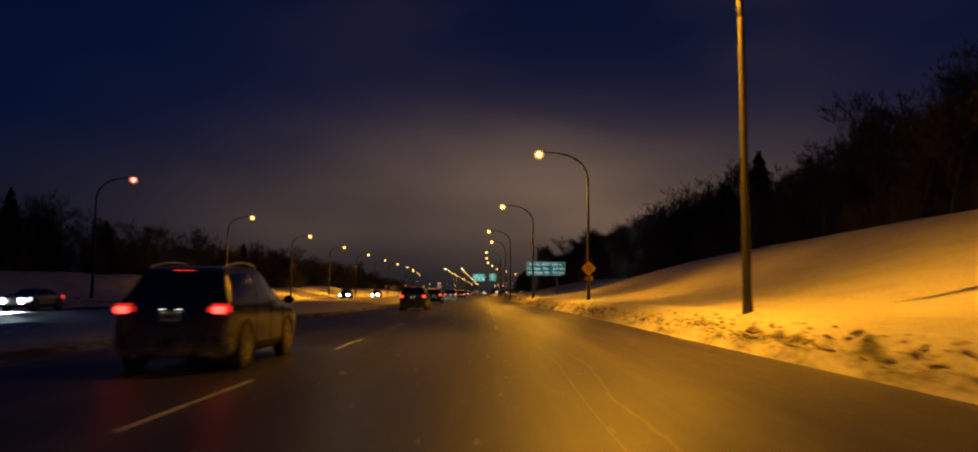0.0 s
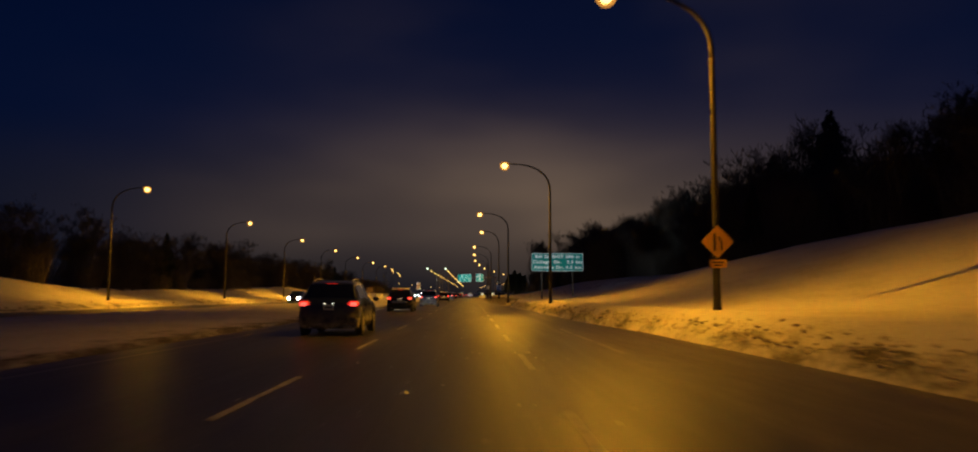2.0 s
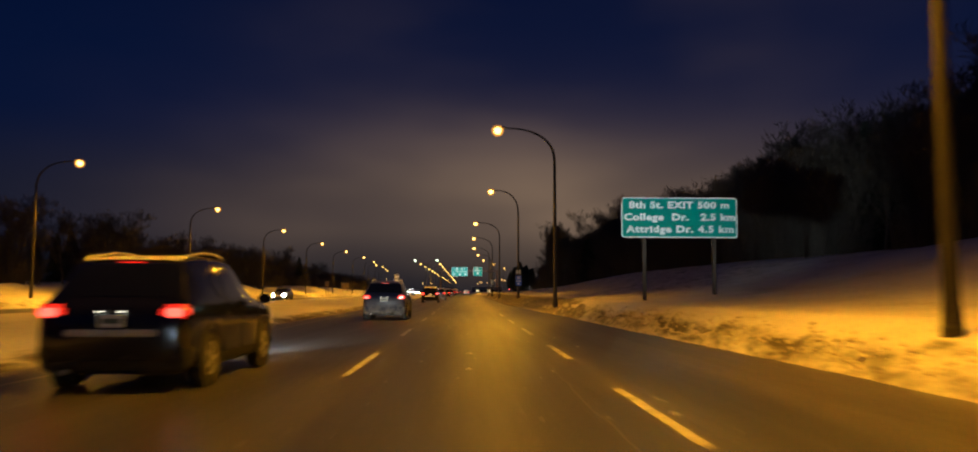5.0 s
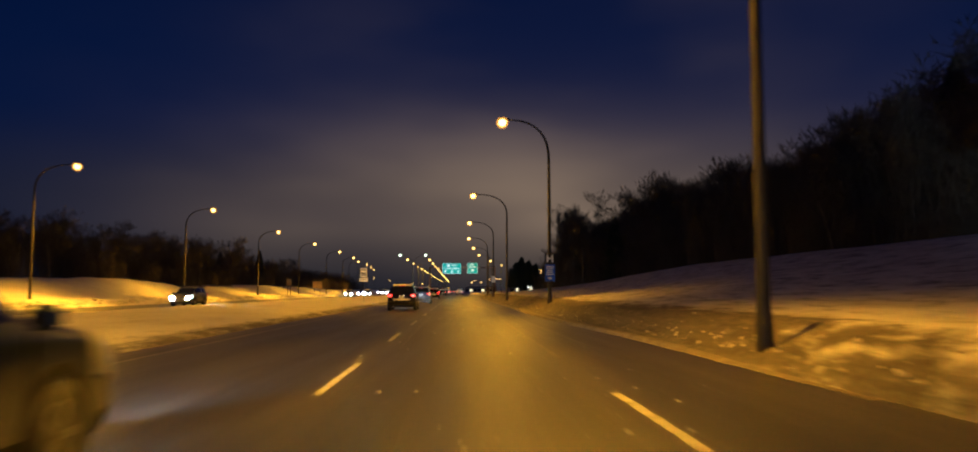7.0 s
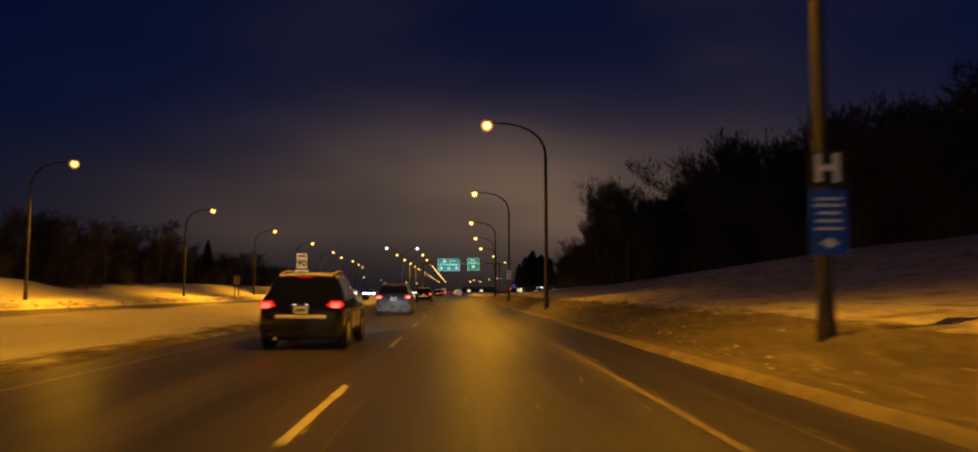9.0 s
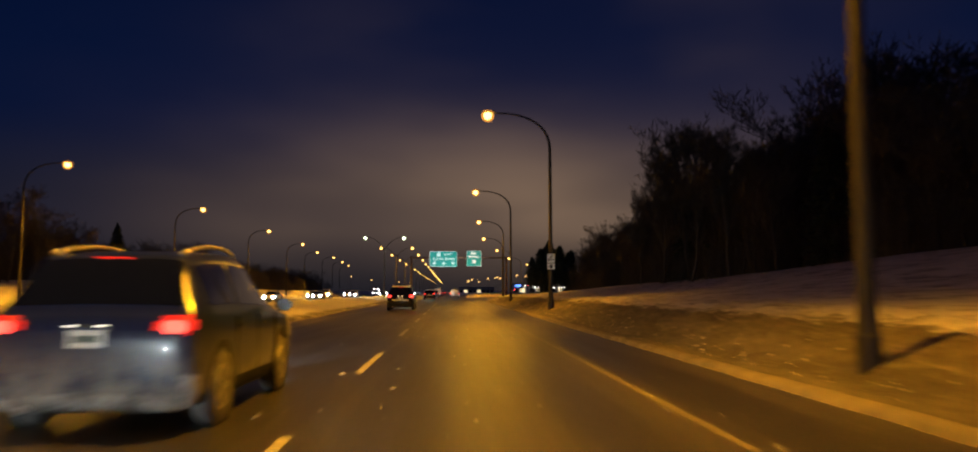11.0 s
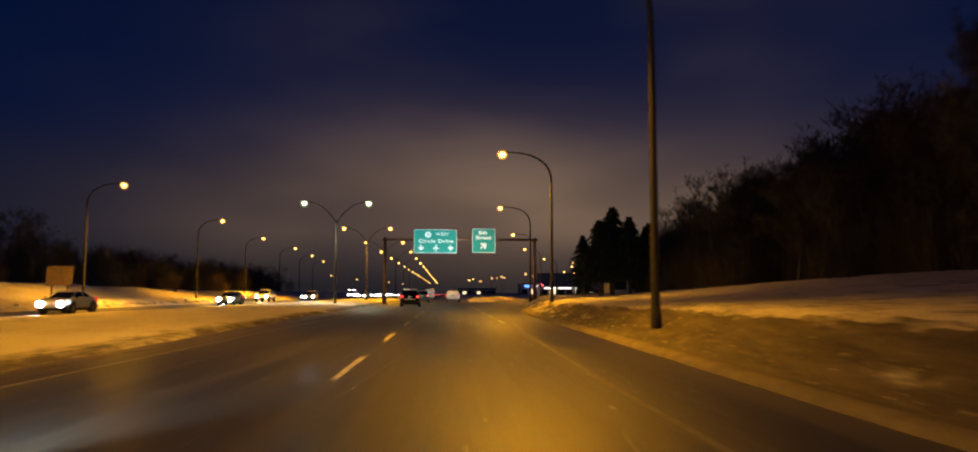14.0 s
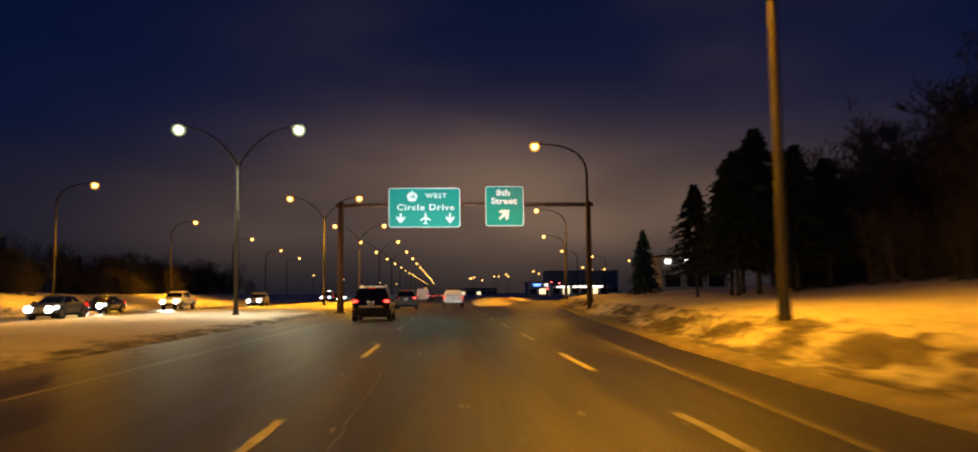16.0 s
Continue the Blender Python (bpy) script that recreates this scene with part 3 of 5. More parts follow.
crack([(-1.3, 262), (-1.1, 270), (-1.2, 281)], 0.03)
crack([(-4.9, 252), (-4.8, 262), (-4.95, 274)], 0.04)


def ice_chips():
    """Flat flecks of ice and salt thrown over the lanes."""
    rnd = random.Random(9)
    vs, fs = [], []
    for _ in range(620):
        y = rnd.uniform(-4, 300)
        x = rnd.gauss(rnd.choice((-1.85, -0.1, 1.8, 1.9)), 0.55)
        r, n, i = rnd.uniform(0.012, 0.045) * (1.8 if rnd.random() < 0.06 else 1.0), 5, len(vs)
        ring = [(x + r * rnd.uniform(0.6, 1.2) * math.cos(2 * math.pi * k / n), y + r * rnd.uniform(0.8, 1.9) * math.sin(2 * math.pi * k / n)) for k in range(n)]
        vs += [(a, b, 0.002) for a, b in ring] + [(x, y, 0.006 + 0.35 * r)]
        fs += [(i + k, i + (k + 1) % n, i + n) for k in range(n)]
    me = bpy.data.meshes.new("ice_chips")
    me.from_pydata(vs, [], fs)
    me.materials.append(ICE)
    tagged(new("ice_chips", me), "small pale flecks of ice and salt on the asphalt", "ice chips", kind="stuff")


ice_chips()


# ---------------------------------------------------------------- street lamps
def lamp_head(parent, x, z, side, lens_mat):
    """A cobra head whose arm comes from the side given (+1: from +x)."""
    bm = bmesh.new()
    secs = ((-0.36, 0.05, 0.05), (-0.30, 0.13, 0.09), (-0.05, 0.17, 0.11), (0.16, 0.13, 0.085), (0.34, 0.055, 0.05))
    rings = []
    for u, hw, hh in secs:
        rings.append([bm.verts.new((x + side * u, hw * math.cos(a), z + 0.06 + hh * math.sin(a))) for a in [2 * math.pi * k / 10 for k in range(10)]])
    for r0, r1 in zip(rings, rings[1:]):
        for k in range(10):
            bm.faces.new((r0[k], r0[(k + 1) % 10], r1[(k + 1) % 10], r1[k]))
    bm.faces.new(rings[0]), bm.faces.new(rings[-1])
    bmesh.ops.recalc_face_normals(bm, faces=bm.faces)
    head = part("lamp_head", bm, HEAD, parent, "", True)
    # bowl and burner are oversize so their shape carries the lamp's glare
    at = Matrix.Translation((x - side * 0.08, 0, z - 0.14))
    bowl = lathe([(0.36 * math.cos(radians(a)), 0.36 * math.sin(radians(a))) for a in (-88, -70, -52, -35, -18, 0, 16, 32, 44)], 18, m=at)
    part("lens", bowl, lens_mat, head, "glowing lamp bowl", True)
    core = lathe([(0.23 * math.cos(radians(a)), 0.23 * math.sin(radians(a))) for a in (-88, -60, -30, 0, 30, 60, 88)], 14, m=at)
    part("burner", core, CORE_W if lens_mat is LENS_W else CORE_R if lens_mat is LENS_R else CORE_S, head, "glaring bright lamp", True)


def lamp_light(parent, x, z, color, watts, lean=4.0, cone=(160, 1.0)):
    li = bpy.data.lights.new("lamp_light", "SPOT")
    li.energy, li.color, li.spot_size, li.spot_blend, li.shadow_soft_size = watts, color, radians(cone[0]), cone[1], 0.07
    ob = new("lamp_light", li)
    ob.parent = parent
    ob.matrix_local = pose(x - (0.08 if x < 0 else -0.08), 0, z - 0.56, 0, lean, 0)


def street_lamp(reach, lit=True, base=0.85, watts=SODIUM_WATTS, lean=4.0, cone=(160, 1.0), lens=LENS_S, label="tall grey steel street lamp with curved arm and orange sodium light"):
    """Tapered pole with one arm swept over towards -x; its foot stands at the origin, the lamp reach metres out."""
    e = thing("street_lamp", label, "street lamp", "street lamps along the road")
    part("base_plate", lathe([(0.155, -0.9), (0.155, -0.10), (0.14, -0.05), (0.13, 0.21)], 12), STEEL, e)
    top = 8.1
    part("pole", tube([(0, 0, 0.2), (0, 0, 3), (0, 0, 6), (0, 0, top)], [0.125, 0.11, 0.098, 0.085], 12, cap=False), STEEL, e, "", True)
    bend = []
    rise = 11.12 - base - top
    for k in range(13):
        a = radians(90 * k / 12)
        bend.append((-(reach - 0.55) * (1 - math.cos(a)) ** 1.15, 0, top + rise * math.sin(a) ** 0.9))
    bend.append((-(reach - 0.25), 0, top + rise))
    part("arm", tube(bend, [0.085 - 0.045 * k / 13 for k in range(14)], 10), STEEL, e, "", True)
    lamp_head(e, -reach, top + rise, 1, lens)
    if lit:
        lamp_light(e, -reach, top + rise, SODIUM, watts, lean, cone)
    return e


def double_lamp(white, lit):
    look_ = "white lights" if white else "orange lights"
    e = thing("street_lamp", "tall steel median lamp with two arms and " + look_, "street lamp", "double lamps on the median")
    part("base_plate", lathe([(0.22, -0.3), (0.22, 0.04), (0.17, 0.06), (0.15, 0.30)], 12), STEEL, e)
    part("pole", tube([(0, 0, 0.2), (0, 0, 4), (0, 0, 8.6)], [0.13, 0.11, 0.085], 12), STEEL, e, "", True)
    for s in (-1, 1):
        pts = [(s * 3.0 * (k / 10) ** 1.25, 0, 8.2 + 2.3 * math.sin(radians(90 * k / 10))) for k in range(11)]
        part("arm", tube(pts, [0.06 - 0.025 * k / 10 for k in range(11)], 8), STEEL, e, "", True)
        lamp_head(e, s * 3.25, 10.5, -s, LENS_W if white else LENS_S)
        if lit:
            lamp_light(e, s * 3.25, 10.5, WHITE_LAMP if white else SODIUM, WHITE_WATTS if white else SODIUM_WATTS, 0.0)
    return e


def stand_lamp(ob, x, y, turn=0.0):
    """Street lamps were levelled to one height; their footings reach down into the snow."""
    g = ground_z(x, y)
    ob.matrix_world = pose(x, y, min(max(0.85, g - 0.1), g + 0.5), 0, 0, turn)
    return ob


def stand(ob, x, y, turn=0.0, dz=0.0):
    ob.matrix_world = pose(x, y, ground_z(x, y) + dz, 0, 0, turn)
    return ob


lamp_lit, lamp_far = street_lamp(3.35, True, lean=25.0, cone=(165, 1.0)), street_lamp(3.35, False)
right_row = [(8.55, 13.0), (8.6, 46.6), (6.75, 80.75), (5.3, 116.7), (5.35, 149.4), (4.95, 182.8), (5.1, 215.7), (5.55, 249.5), (7.1, 282.5), (9.3, 317.2), (14.2, 358), (20, 397)]
right_far = [(29.5, 440), (43, 475), (60, 505)]
left_row = [(-32.6, 60.2), (-32.6, 95.5), (-32.8, 130.7), (-32.9, 165.1), (-32.55, 198.5), (-32.7, 234), (-32.6, 267), (-32.4, 300.2), (-33.5, 335.6), (-37, 374.9)]
left_far = [(-38.5, 412), (-41, 450), (-44, 490)]
lamp_bright = street_lamp(3.35, True, watts=BRIGHT_WATTS * 1.1, lean=-12.0, cone=(168, 0.9))
lamp_ramp = street_lamp(3.35, True, watts=BRIGHT_WATTS * 1.35, lean=-4.0)
lamp_hill = street_lamp(3.35, True, watts=BRIGHT_WATTS * 1.75, lean=-30.0, cone=(172, 0.85))
lamp_mid = street_lamp(3.35, True, watts=BRIGHT_WATTS * 1.2, lean=4.0, cone=(170, 0.8))
lamp_gantry = street_lamp(3.35, True, watts=2600.0, lean=10.0)
lamp_left = street_lamp(3.1, True, watts=LEFT_WATTS, lean=15.0)
stand_lamp(lamp_hill, 8.6, -20.5)
stand_lamp(lamp_bright, *right_row[1])
stand_lamp(lamp_ramp, *right_row[8])
stand_lamp(lamp_mid, *right_row[2])
stand_lamp(lamp_lit, *right_row[3])
stand_lamp(street_lamp(2.7, True, base=0.5, lean=25.0, cone=(165, 1.0)), *right_row[4])
for lx, ly in right_row[:1] + right_row[5:8] + right_row[9:]:
    stand_lamp(lamp_gantry if ly == 317.2 else copy_thing(lamp_hill if ly < 30 else lamp_ramp if ly > 270 else lamp_lit, Matrix()), lx, ly)
stand_lamp(street_lamp(3.1, False, lens=LENS_R, label="tall grey street lamp glowing only dim red"), *left_row[0], 180)
stand_lamp(lamp_left, *left_row[1], 180)
lamp_left_on = street_lamp(3.1, True, watts=LEFT_WATTS * 1.35, lean=17.0)
stand_lamp(lamp_left_on, *left_row[4], 180)
for lx, ly in left_row[2:4] + left_row[5:]:
    stand_lamp(copy_thing(lamp_left if ly < 150 else lamp_left_on, Matrix()), lx, ly, 180)
stand_lamp(lamp_far, *right_far[0])
for lx, ly in right_far[1:]:
    stand_lamp(copy_thing(lamp_far, Matrix()), lx, ly)
for lx, ly in left_far:
    stand_lamp(copy_thing(lamp_far, Matrix()), lx, ly, 180)
stand(double_lamp(True, True), -11.65, 310.5)
orange_lit, orange_far = double_lamp(False, True), double_lamp(False, False)
stand(orange_lit, -11.7, 343)
stand(copy_thing(orange_lit, Matrix()), -11.6, 374)
stand(orange_far, -11.6, 407)
for k in range(1, 17):
    stand(copy_thing(orange_far, Matrix()), -11.6, 407 + 33.5 * k)


# ---------------------------------------------------------------- signs
def panel(parent, w, h, m, face, border=True, name="panel", rim=WHITE_S):
    """A rounded sheet-metal panel with a white rim and a coloured face towards -y."""
    r = min(w, h) * 0.07
    p0 = part(name, poly(round_rect(w, h, r), 0.03, m), rim if border else face, parent)
    if border:
        b = 0.035 if w < 2 else 0.055
        part("face", poly(round_rect(w - 2 * b, h - 2 * b, r * 0.8), 0.004, m @ Matrix.Translation((0, -0.005, 0))), face, p0)
    part("back", poly(round_rect(w - 0.02, h - 0.02, r), 0.004, m @ Matrix.Translation((0, 0.031, 0))), ALU, p0)
    return p0


def exit_sign():
    e = thing("road_sign", "large teal guide sign with white lettering on two wooden posts", "road sign", at=pose(10.2, 107.2, 0))
    for px in (-1.7, 1.67):
        g = ground_z(10.2 + px, 107.25)
        part("post", box(px, 0.13, (g - 0.4 + 5.6) / 2, 0.18, 0.14, 5.6 - g + 0.4, 0.015), WOOD, e)
    p0 = panel(e, 5.6, 1.94, Matrix.Translation((0, 0, 4.79)), GREEN)
    for text, x, z, sp in (("8th St. EXIT 500 m", 0.0, 5.38, 1.10), ("College  Dr.   2.5 km", 0.02, 4.80, 1.10), ("Attridge Dr. 4.5 km", 0.04, 4.22, 1.13)):
        words(text, 0.31, Matrix.Translation((x, -0.012, z)), WHITE_S, p0, space=sp, bold=0.022, wide=1.27)


exit_sign()


def arrow_down(parent, x, z, s, up=False, tilt=0.0):
    k = [(-0.10, 0.5), (0.10, 0.5), (0.10, 0.05), (0.42, 0.22), (0.42, -0.02), (0, -0.5), (-0.42, -0.02), (-0.42, 0.22), (-0.10, 0.05)]
    m = Matrix.Translation((x, -0.012, z)) @ Matrix.Rotation(radians(tilt), 4, "Y") @ Matrix.Diagonal((s, 1, s, 1))
    part("arrow", poly(k, 0.006, m), WHITE_S, parent)


def plane_symbol(parent, x, z, s):
    k = [(0, 0.5), (0.07, 0.38), (0.07, 0.14), (0.46, -0.12), (0.46, -0.22), (0.07, -0.08), (0.055, -0.32), (0.18, -0.43), (0.18, -0.5), (0, -0.45)]
    k = k + [(-a, b) for a, b in k[-2:0:-1]]
    part("airport_symbol", poly(k, 0.006, Matrix.Translation((x, -0.012, z)) @ Matrix.Diagonal((s, 1, s, 1))), WHITE_S, parent)


def overhead_signs():
    e = thing("sign_gantry", "brown steel gantry across the road carrying two teal signs", "sign gantry", at=pose(0, 322.8, 0))
    for px in (-7.57, 10.45):
        g = ground_z(px, 322.8)
        part("post", tube([(px, 0.35, g - 0.4), (px, 0.35, 4), (px, 0.35, 8.0)], [0.24, 0.21, 0.18], 12), RUST, e, "", True)
        part("base_plate", lathe([(0.42, g - 0.3), (0.42, g + 0.12), (0.26, g + 0.16)], 12, m=Matrix.Translation((px, 0.35, 0))), RUST, e)
    part("beam", tube([(-7.9, 0.35, 7.72), (1.4, 0.35, 7.80), (10.8, 0.35, 7.76)], 0.15, 10), RUST, e, "", True)
    p1 = panel(e, 5.16, 2.87, Matrix.Translation((-1.54, 0, 7.53)), GREEN)
    p2 = panel(e, 2.79, 2.92, Matrix.Translation((4.27, 0, 7.63)), GREEN)
    for px in (-3.2, 0.1, 3.5, 5.0):
        part("bracket", box(px, 0.16, 7.6, 0.09, 0.26, 2.3, 0.01), RUST, e)
    words("WEST", 0.33, Matrix.Translation((-0.70, -0.012, 8.38)), WHITE_S, p1, space=1.2, wide=1.12)
    words("Circle Drive", 0.42, Matrix.Translation((-1.46, -0.012, 7.54)), WHITE_S, p1, space=1.14, bold=0.016, wide=1.2)
    leaf = [(0, 0.5), (0.14, 0.28), (0.30, 0.34), (0.34, 0.12), (0.5, 0.06), (0.40, -0.14), (0.30, -0.42), (0.06, -0.40), (0, -0.52)]
    leaf = leaf + [(-a, b) for a, b in leaf[-2:0:-1]]
    part("route_marker", poly(leaf, 0.006, Matrix.Translation((-2.42, -0.012, 8.36)) @ Matrix.Diagonal((0.86, 1, 0.86, 1))), WHITE_S, p1)
    words("16", 0.25, Matrix.Translation((-2.42, -0.022, 8.32)), GREEN, p1, "digit")
    arrow_down(p1, -3.25, 6.75, 0.74), arrow_down(p1, 0.30, 6.75, 0.74)
    plane_symbol(p1, -1.46, 6.76, 0.86)
    words("8th", 0.42, Matrix.Translation((4.17, -0.012, 8.58)), WHITE_S, p2, space=1.06, bold=0.026, wide=1.22)
    words("Street", 0.42, Matrix.Translation((4.22, -0.012, 7.98)), WHITE_S, p2, space=1.05, bold=0.026, wide=1.2)
    arrow_down(p2, 4.25, 7.02, 1.0, tilt=-132)


overhead_signs()


def bars(parent, m, rows_, w, h, material, name="legend_bar"):
    """Plain bars where writing cannot be read: rows of (x, z, length)."""
    for x, z, l in rows_:
        part(name, box(x, -0.008, z, l, 0.006, h, 0.0, rot=None), material, parent).matrix_local = m


def diamond_sign():
    gx, gy = 8.6, 46.42
    e = thing("warning_sign", "yellow diamond lane-merge warning sign with tab on lamp pole", "road sign", at=pose(gx, gy, 0))
    m = Matrix.Translation((0, 0, 2.96)) @ Matrix.Rotation(radians(45), 4, "Y")
    p0 = part("panel", poly(round_rect(0.76, 0.76, 0.05), 0.012, m), YELLOW_S, e)
    for bx, bz, l, a in ((-0.10, -0.02, 0.55, 0), (0.12, -0.14, 0.26, 0), (0.075, 0.06, 0.22, 28)):
        part("symbol_bar", box(bx, -0.006, 2.96 + bz, 0.055, 0.006, l, 0.0, rot=Matrix.Rotation(radians(-a), 4, "Y")), BLACK_S, p0)
    p1 = part("tab", poly(round_rect(0.56, 0.26, 0.03), 0.012, Matrix.Translation((0, 0, 2.26))), YELLOW_S, e)
    part("legend_bar", box(0, -0.006, 2.30, 0.38, 0.006, 0.05), BLACK_S, p1)
    part("legend_bar", box(0, -0.006, 2.21, 0.26, 0.006, 0.05), BLACK_S, p1)
    part("bracket", box(0, 0.04, 2.6, 0.05, 0.06, 1.0), STEEL, e)


diamond_sign()


def hospital_sign():
    e = thing("hospital_sign", "dark H plate above blue panel with white lines on lamp pole", "road sign", at=pose(5.35, 149.2, 0))
    p0 = part("panel", poly(round_rect(0.58, 0.56, 0.03), 0.012, Matrix.Translation((0, 0, 3.16))), BLACK_S, e, "black plate with a white letter")
    words("H", 0.42, Matrix.Translation((0, -0.008, 3.16)), WHITE_S, p0, bold=0.02)
    p1 = part("panel", poly(round_rect(0.60, 1.0, 0.03), 0.012, Matrix.Translation((0, 0, 2.34))), BLUE_S, e, "blue plate with pale lines")
    for z, l in ((2.70, 0.42), (2.60, 0.46), (2.48, 0.34), (2.36, 0.40), (2.24, 0.44)):
        part("legend_bar", box(0, -0.006, z, l, 0.006, 0.045), WHITE_S, p1)
    part("symbol", poly([(0, 0.09), (0.14, 0), (0, -0.09), (-0.14, 0)], 0.006, Matrix.Translation((0, -0.008, 2.02))), WHITE_S, p1)
    part("bracket", box(0, 0.06, 2.7, 0.05, 0.1, 1.5), STEEL, e)


hospital_sign()


def plate_sign():
    e = thing("parking_sign", "two small white plates with dark marks on lamp pole", "road sign", at=pose(5.1, 215.5, 0))
    p0 = part("panel", poly(round_rect(0.42, 0.50, 0.03), 0.012, Matrix.Translation((0, 0, 3.10))), WHITE_S, e)
    part("symbol_bar", box(-0.04, -0.006, 3.11, 0.05, 0.006, 0.36, rot=Matrix.Rotation(radians(35), 4, "Y")), BLACK_S, p0)
    part("symbol_bar", box(0.06, -0.006, 3.02, 0.20, 0.006, 0.045), BLACK_S, p0)
    p1 = part("panel", poly(round_rect(0.42, 0.32, 0.03), 0.012, Matrix.Translation((0, 0, 2.66))), WHITE_S, e)
    part("symbol", poly([(0, 0.11), (0.14, -0.01), (0.05, -0.01), (0.05, -0.11), (-0.05, -0.11), (-0.05, -0.01), (-0.14, -0.01)], 0.006, Matrix.Translation((0, -0.008, 2.66))), BLACK_S, p1)
    part("bracket", box(0, 0.06, 2.9, 0.05, 0.1, 0.9), STEEL, e)


plate_sign()


def speed_sign():
    sx_, sy_ = -10.2, 189.0
    g = ground_z(sx_, sy_)
    e = thing("speed_limit_sign", "white speed limit sign on a steel post in the median", "road sign", at=pose(sx_, sy_, 0))
    part("post", box(0, 0.05, g + 1.6, 0.06, 0.05, 4.0, 0.005), STEEL, e)
    p0 = panel(e, 0.75, 1.05, Matrix.Translation((0, 0, 3.25)), WHITE_S, True, rim=BLACK_S)
    words("90", 0.42, Matrix.Translation((0, -0.016, 3.08)), BLACK_S, p0, bold=0.012)
    part("legend_bar", box(0, -0.012, 3.56, 0.5, 0.006, 0.10), BLACK_S, p0)
    p1 = part("panel", poly(round_rect(0.9, 0.34, 0.03), 0.012, Matrix.Translation((0, 0, 2.5))), WHITE_S, e)
    part("legend_bar", box(0, -0.006, 2.5, 0.6, 0.006, 0.08), BLACK_S, p1)


speed_sign()


def board_back(x, y, w, h, z0):
    g = ground_z(x, y)
    e = thing("sign_board", "plain brown back of a roadside board on two posts", "road sign", at=pose(x, y, 0))
    for px in (-w * 0.3, w * 0.3):
        part("post", box(px, 0.08, (g - 0.3 + z0 + h) / 2, 0.1, 0.1, z0 + h - g + 0.3, 0.01), WOOD, e)
    part("board", box(0, 0, z0 + h / 2, w, 0.04, h, 0.01), PLY, e)


board_back(-34.6, 300.4, 2.3, 1.7, 2.0)
board_back(-31.6, 253.0, 0.9, 1.2, 2.3)


# ---------------------------------------------------------------- trees
def bare_tree(seed, height, spread, forks, label):
    """A leafless tree: trunk, limbs that fork again and again, and fine twigs."""
    rnd = random.Random(seed)
    trunk, crown = bmesh.new(), bmesh.new()

    def grow(p, d, length, r, level):
        n = 3 if level < 2 else 2
        pts, rad, q, dd = [p.copy()], [r], p.copy(), d.copy()
        for i in range(n):
            dd = (dd + Vector((rnd.uniform(-1, 1), rnd.uniform(-1, 1), rnd.uniform(-0.2, 0.8))) * 0.16).normalized()
            q = q + dd * length / n
            pts.append(q.copy())
            rad.append(r * (1 - 0.55 * (i + 1) / n))
        tube(pts, rad, 5 if level == 0 else 3, trunk if level < 2 else crown, cap=False)
        if level >= 4:
            # sprays of the finest twigs
            for _ in range(3):
                b = pts[-1].lerp(pts[-2], rnd.random())
                s_ = (dd + Vector((rnd.uniform(-1, 1), rnd.uniform(-1, 1), rnd.uniform(-0.3, 1)))).normalized() * rnd.uniform(0.3, 0.75)
                w_ = s_.cross(Vector((rnd.uniform(-1, 1), rnd.uniform(-1, 1), 0.3))).normalized() * 0.03
                crown.faces.new((crown.verts.new(b - w_), crown.verts.new(b + w_), crown.verts.new(b + s_)))
            return
        kids = forks[level]
        for i in range(kids):
            f = rnd.uniform(0.35, 1.0) if level else rnd.uniform(0.28, 1.0)
            k = min(int(f * n), n - 1)
            base = pts[k].lerp(pts[k + 1], f * n - k)
            a = rnd.uniform(0, 2 * math.pi)
            side = Vector((math.cos(a), math.sin(a), rnd.uniform(-0.1, 0.5)))
            nd = (dd * rnd.uniform(0.55, 1.0) + side * spread * rnd.uniform(0.5, 1.1)).normalized()
            grow(base, nd, length * rnd.uniform(0.42, 0.68), max(0.011, rad[k] * 0.55), level + 1)

    grow(Vector((0, 0, -0.3)), Vector((rnd.uniform(-0.1, 0.1), rnd.uniform(-0.1, 0.1), 1)).normalized(), height * 0.62, height * 0.014, 0)
    e = thing("tree", label, "tree", "bare trees on the banks")
    part("trunk", trunk, BARK, e, "", True)
    part("crown", crown, TWIG, e)
    return e


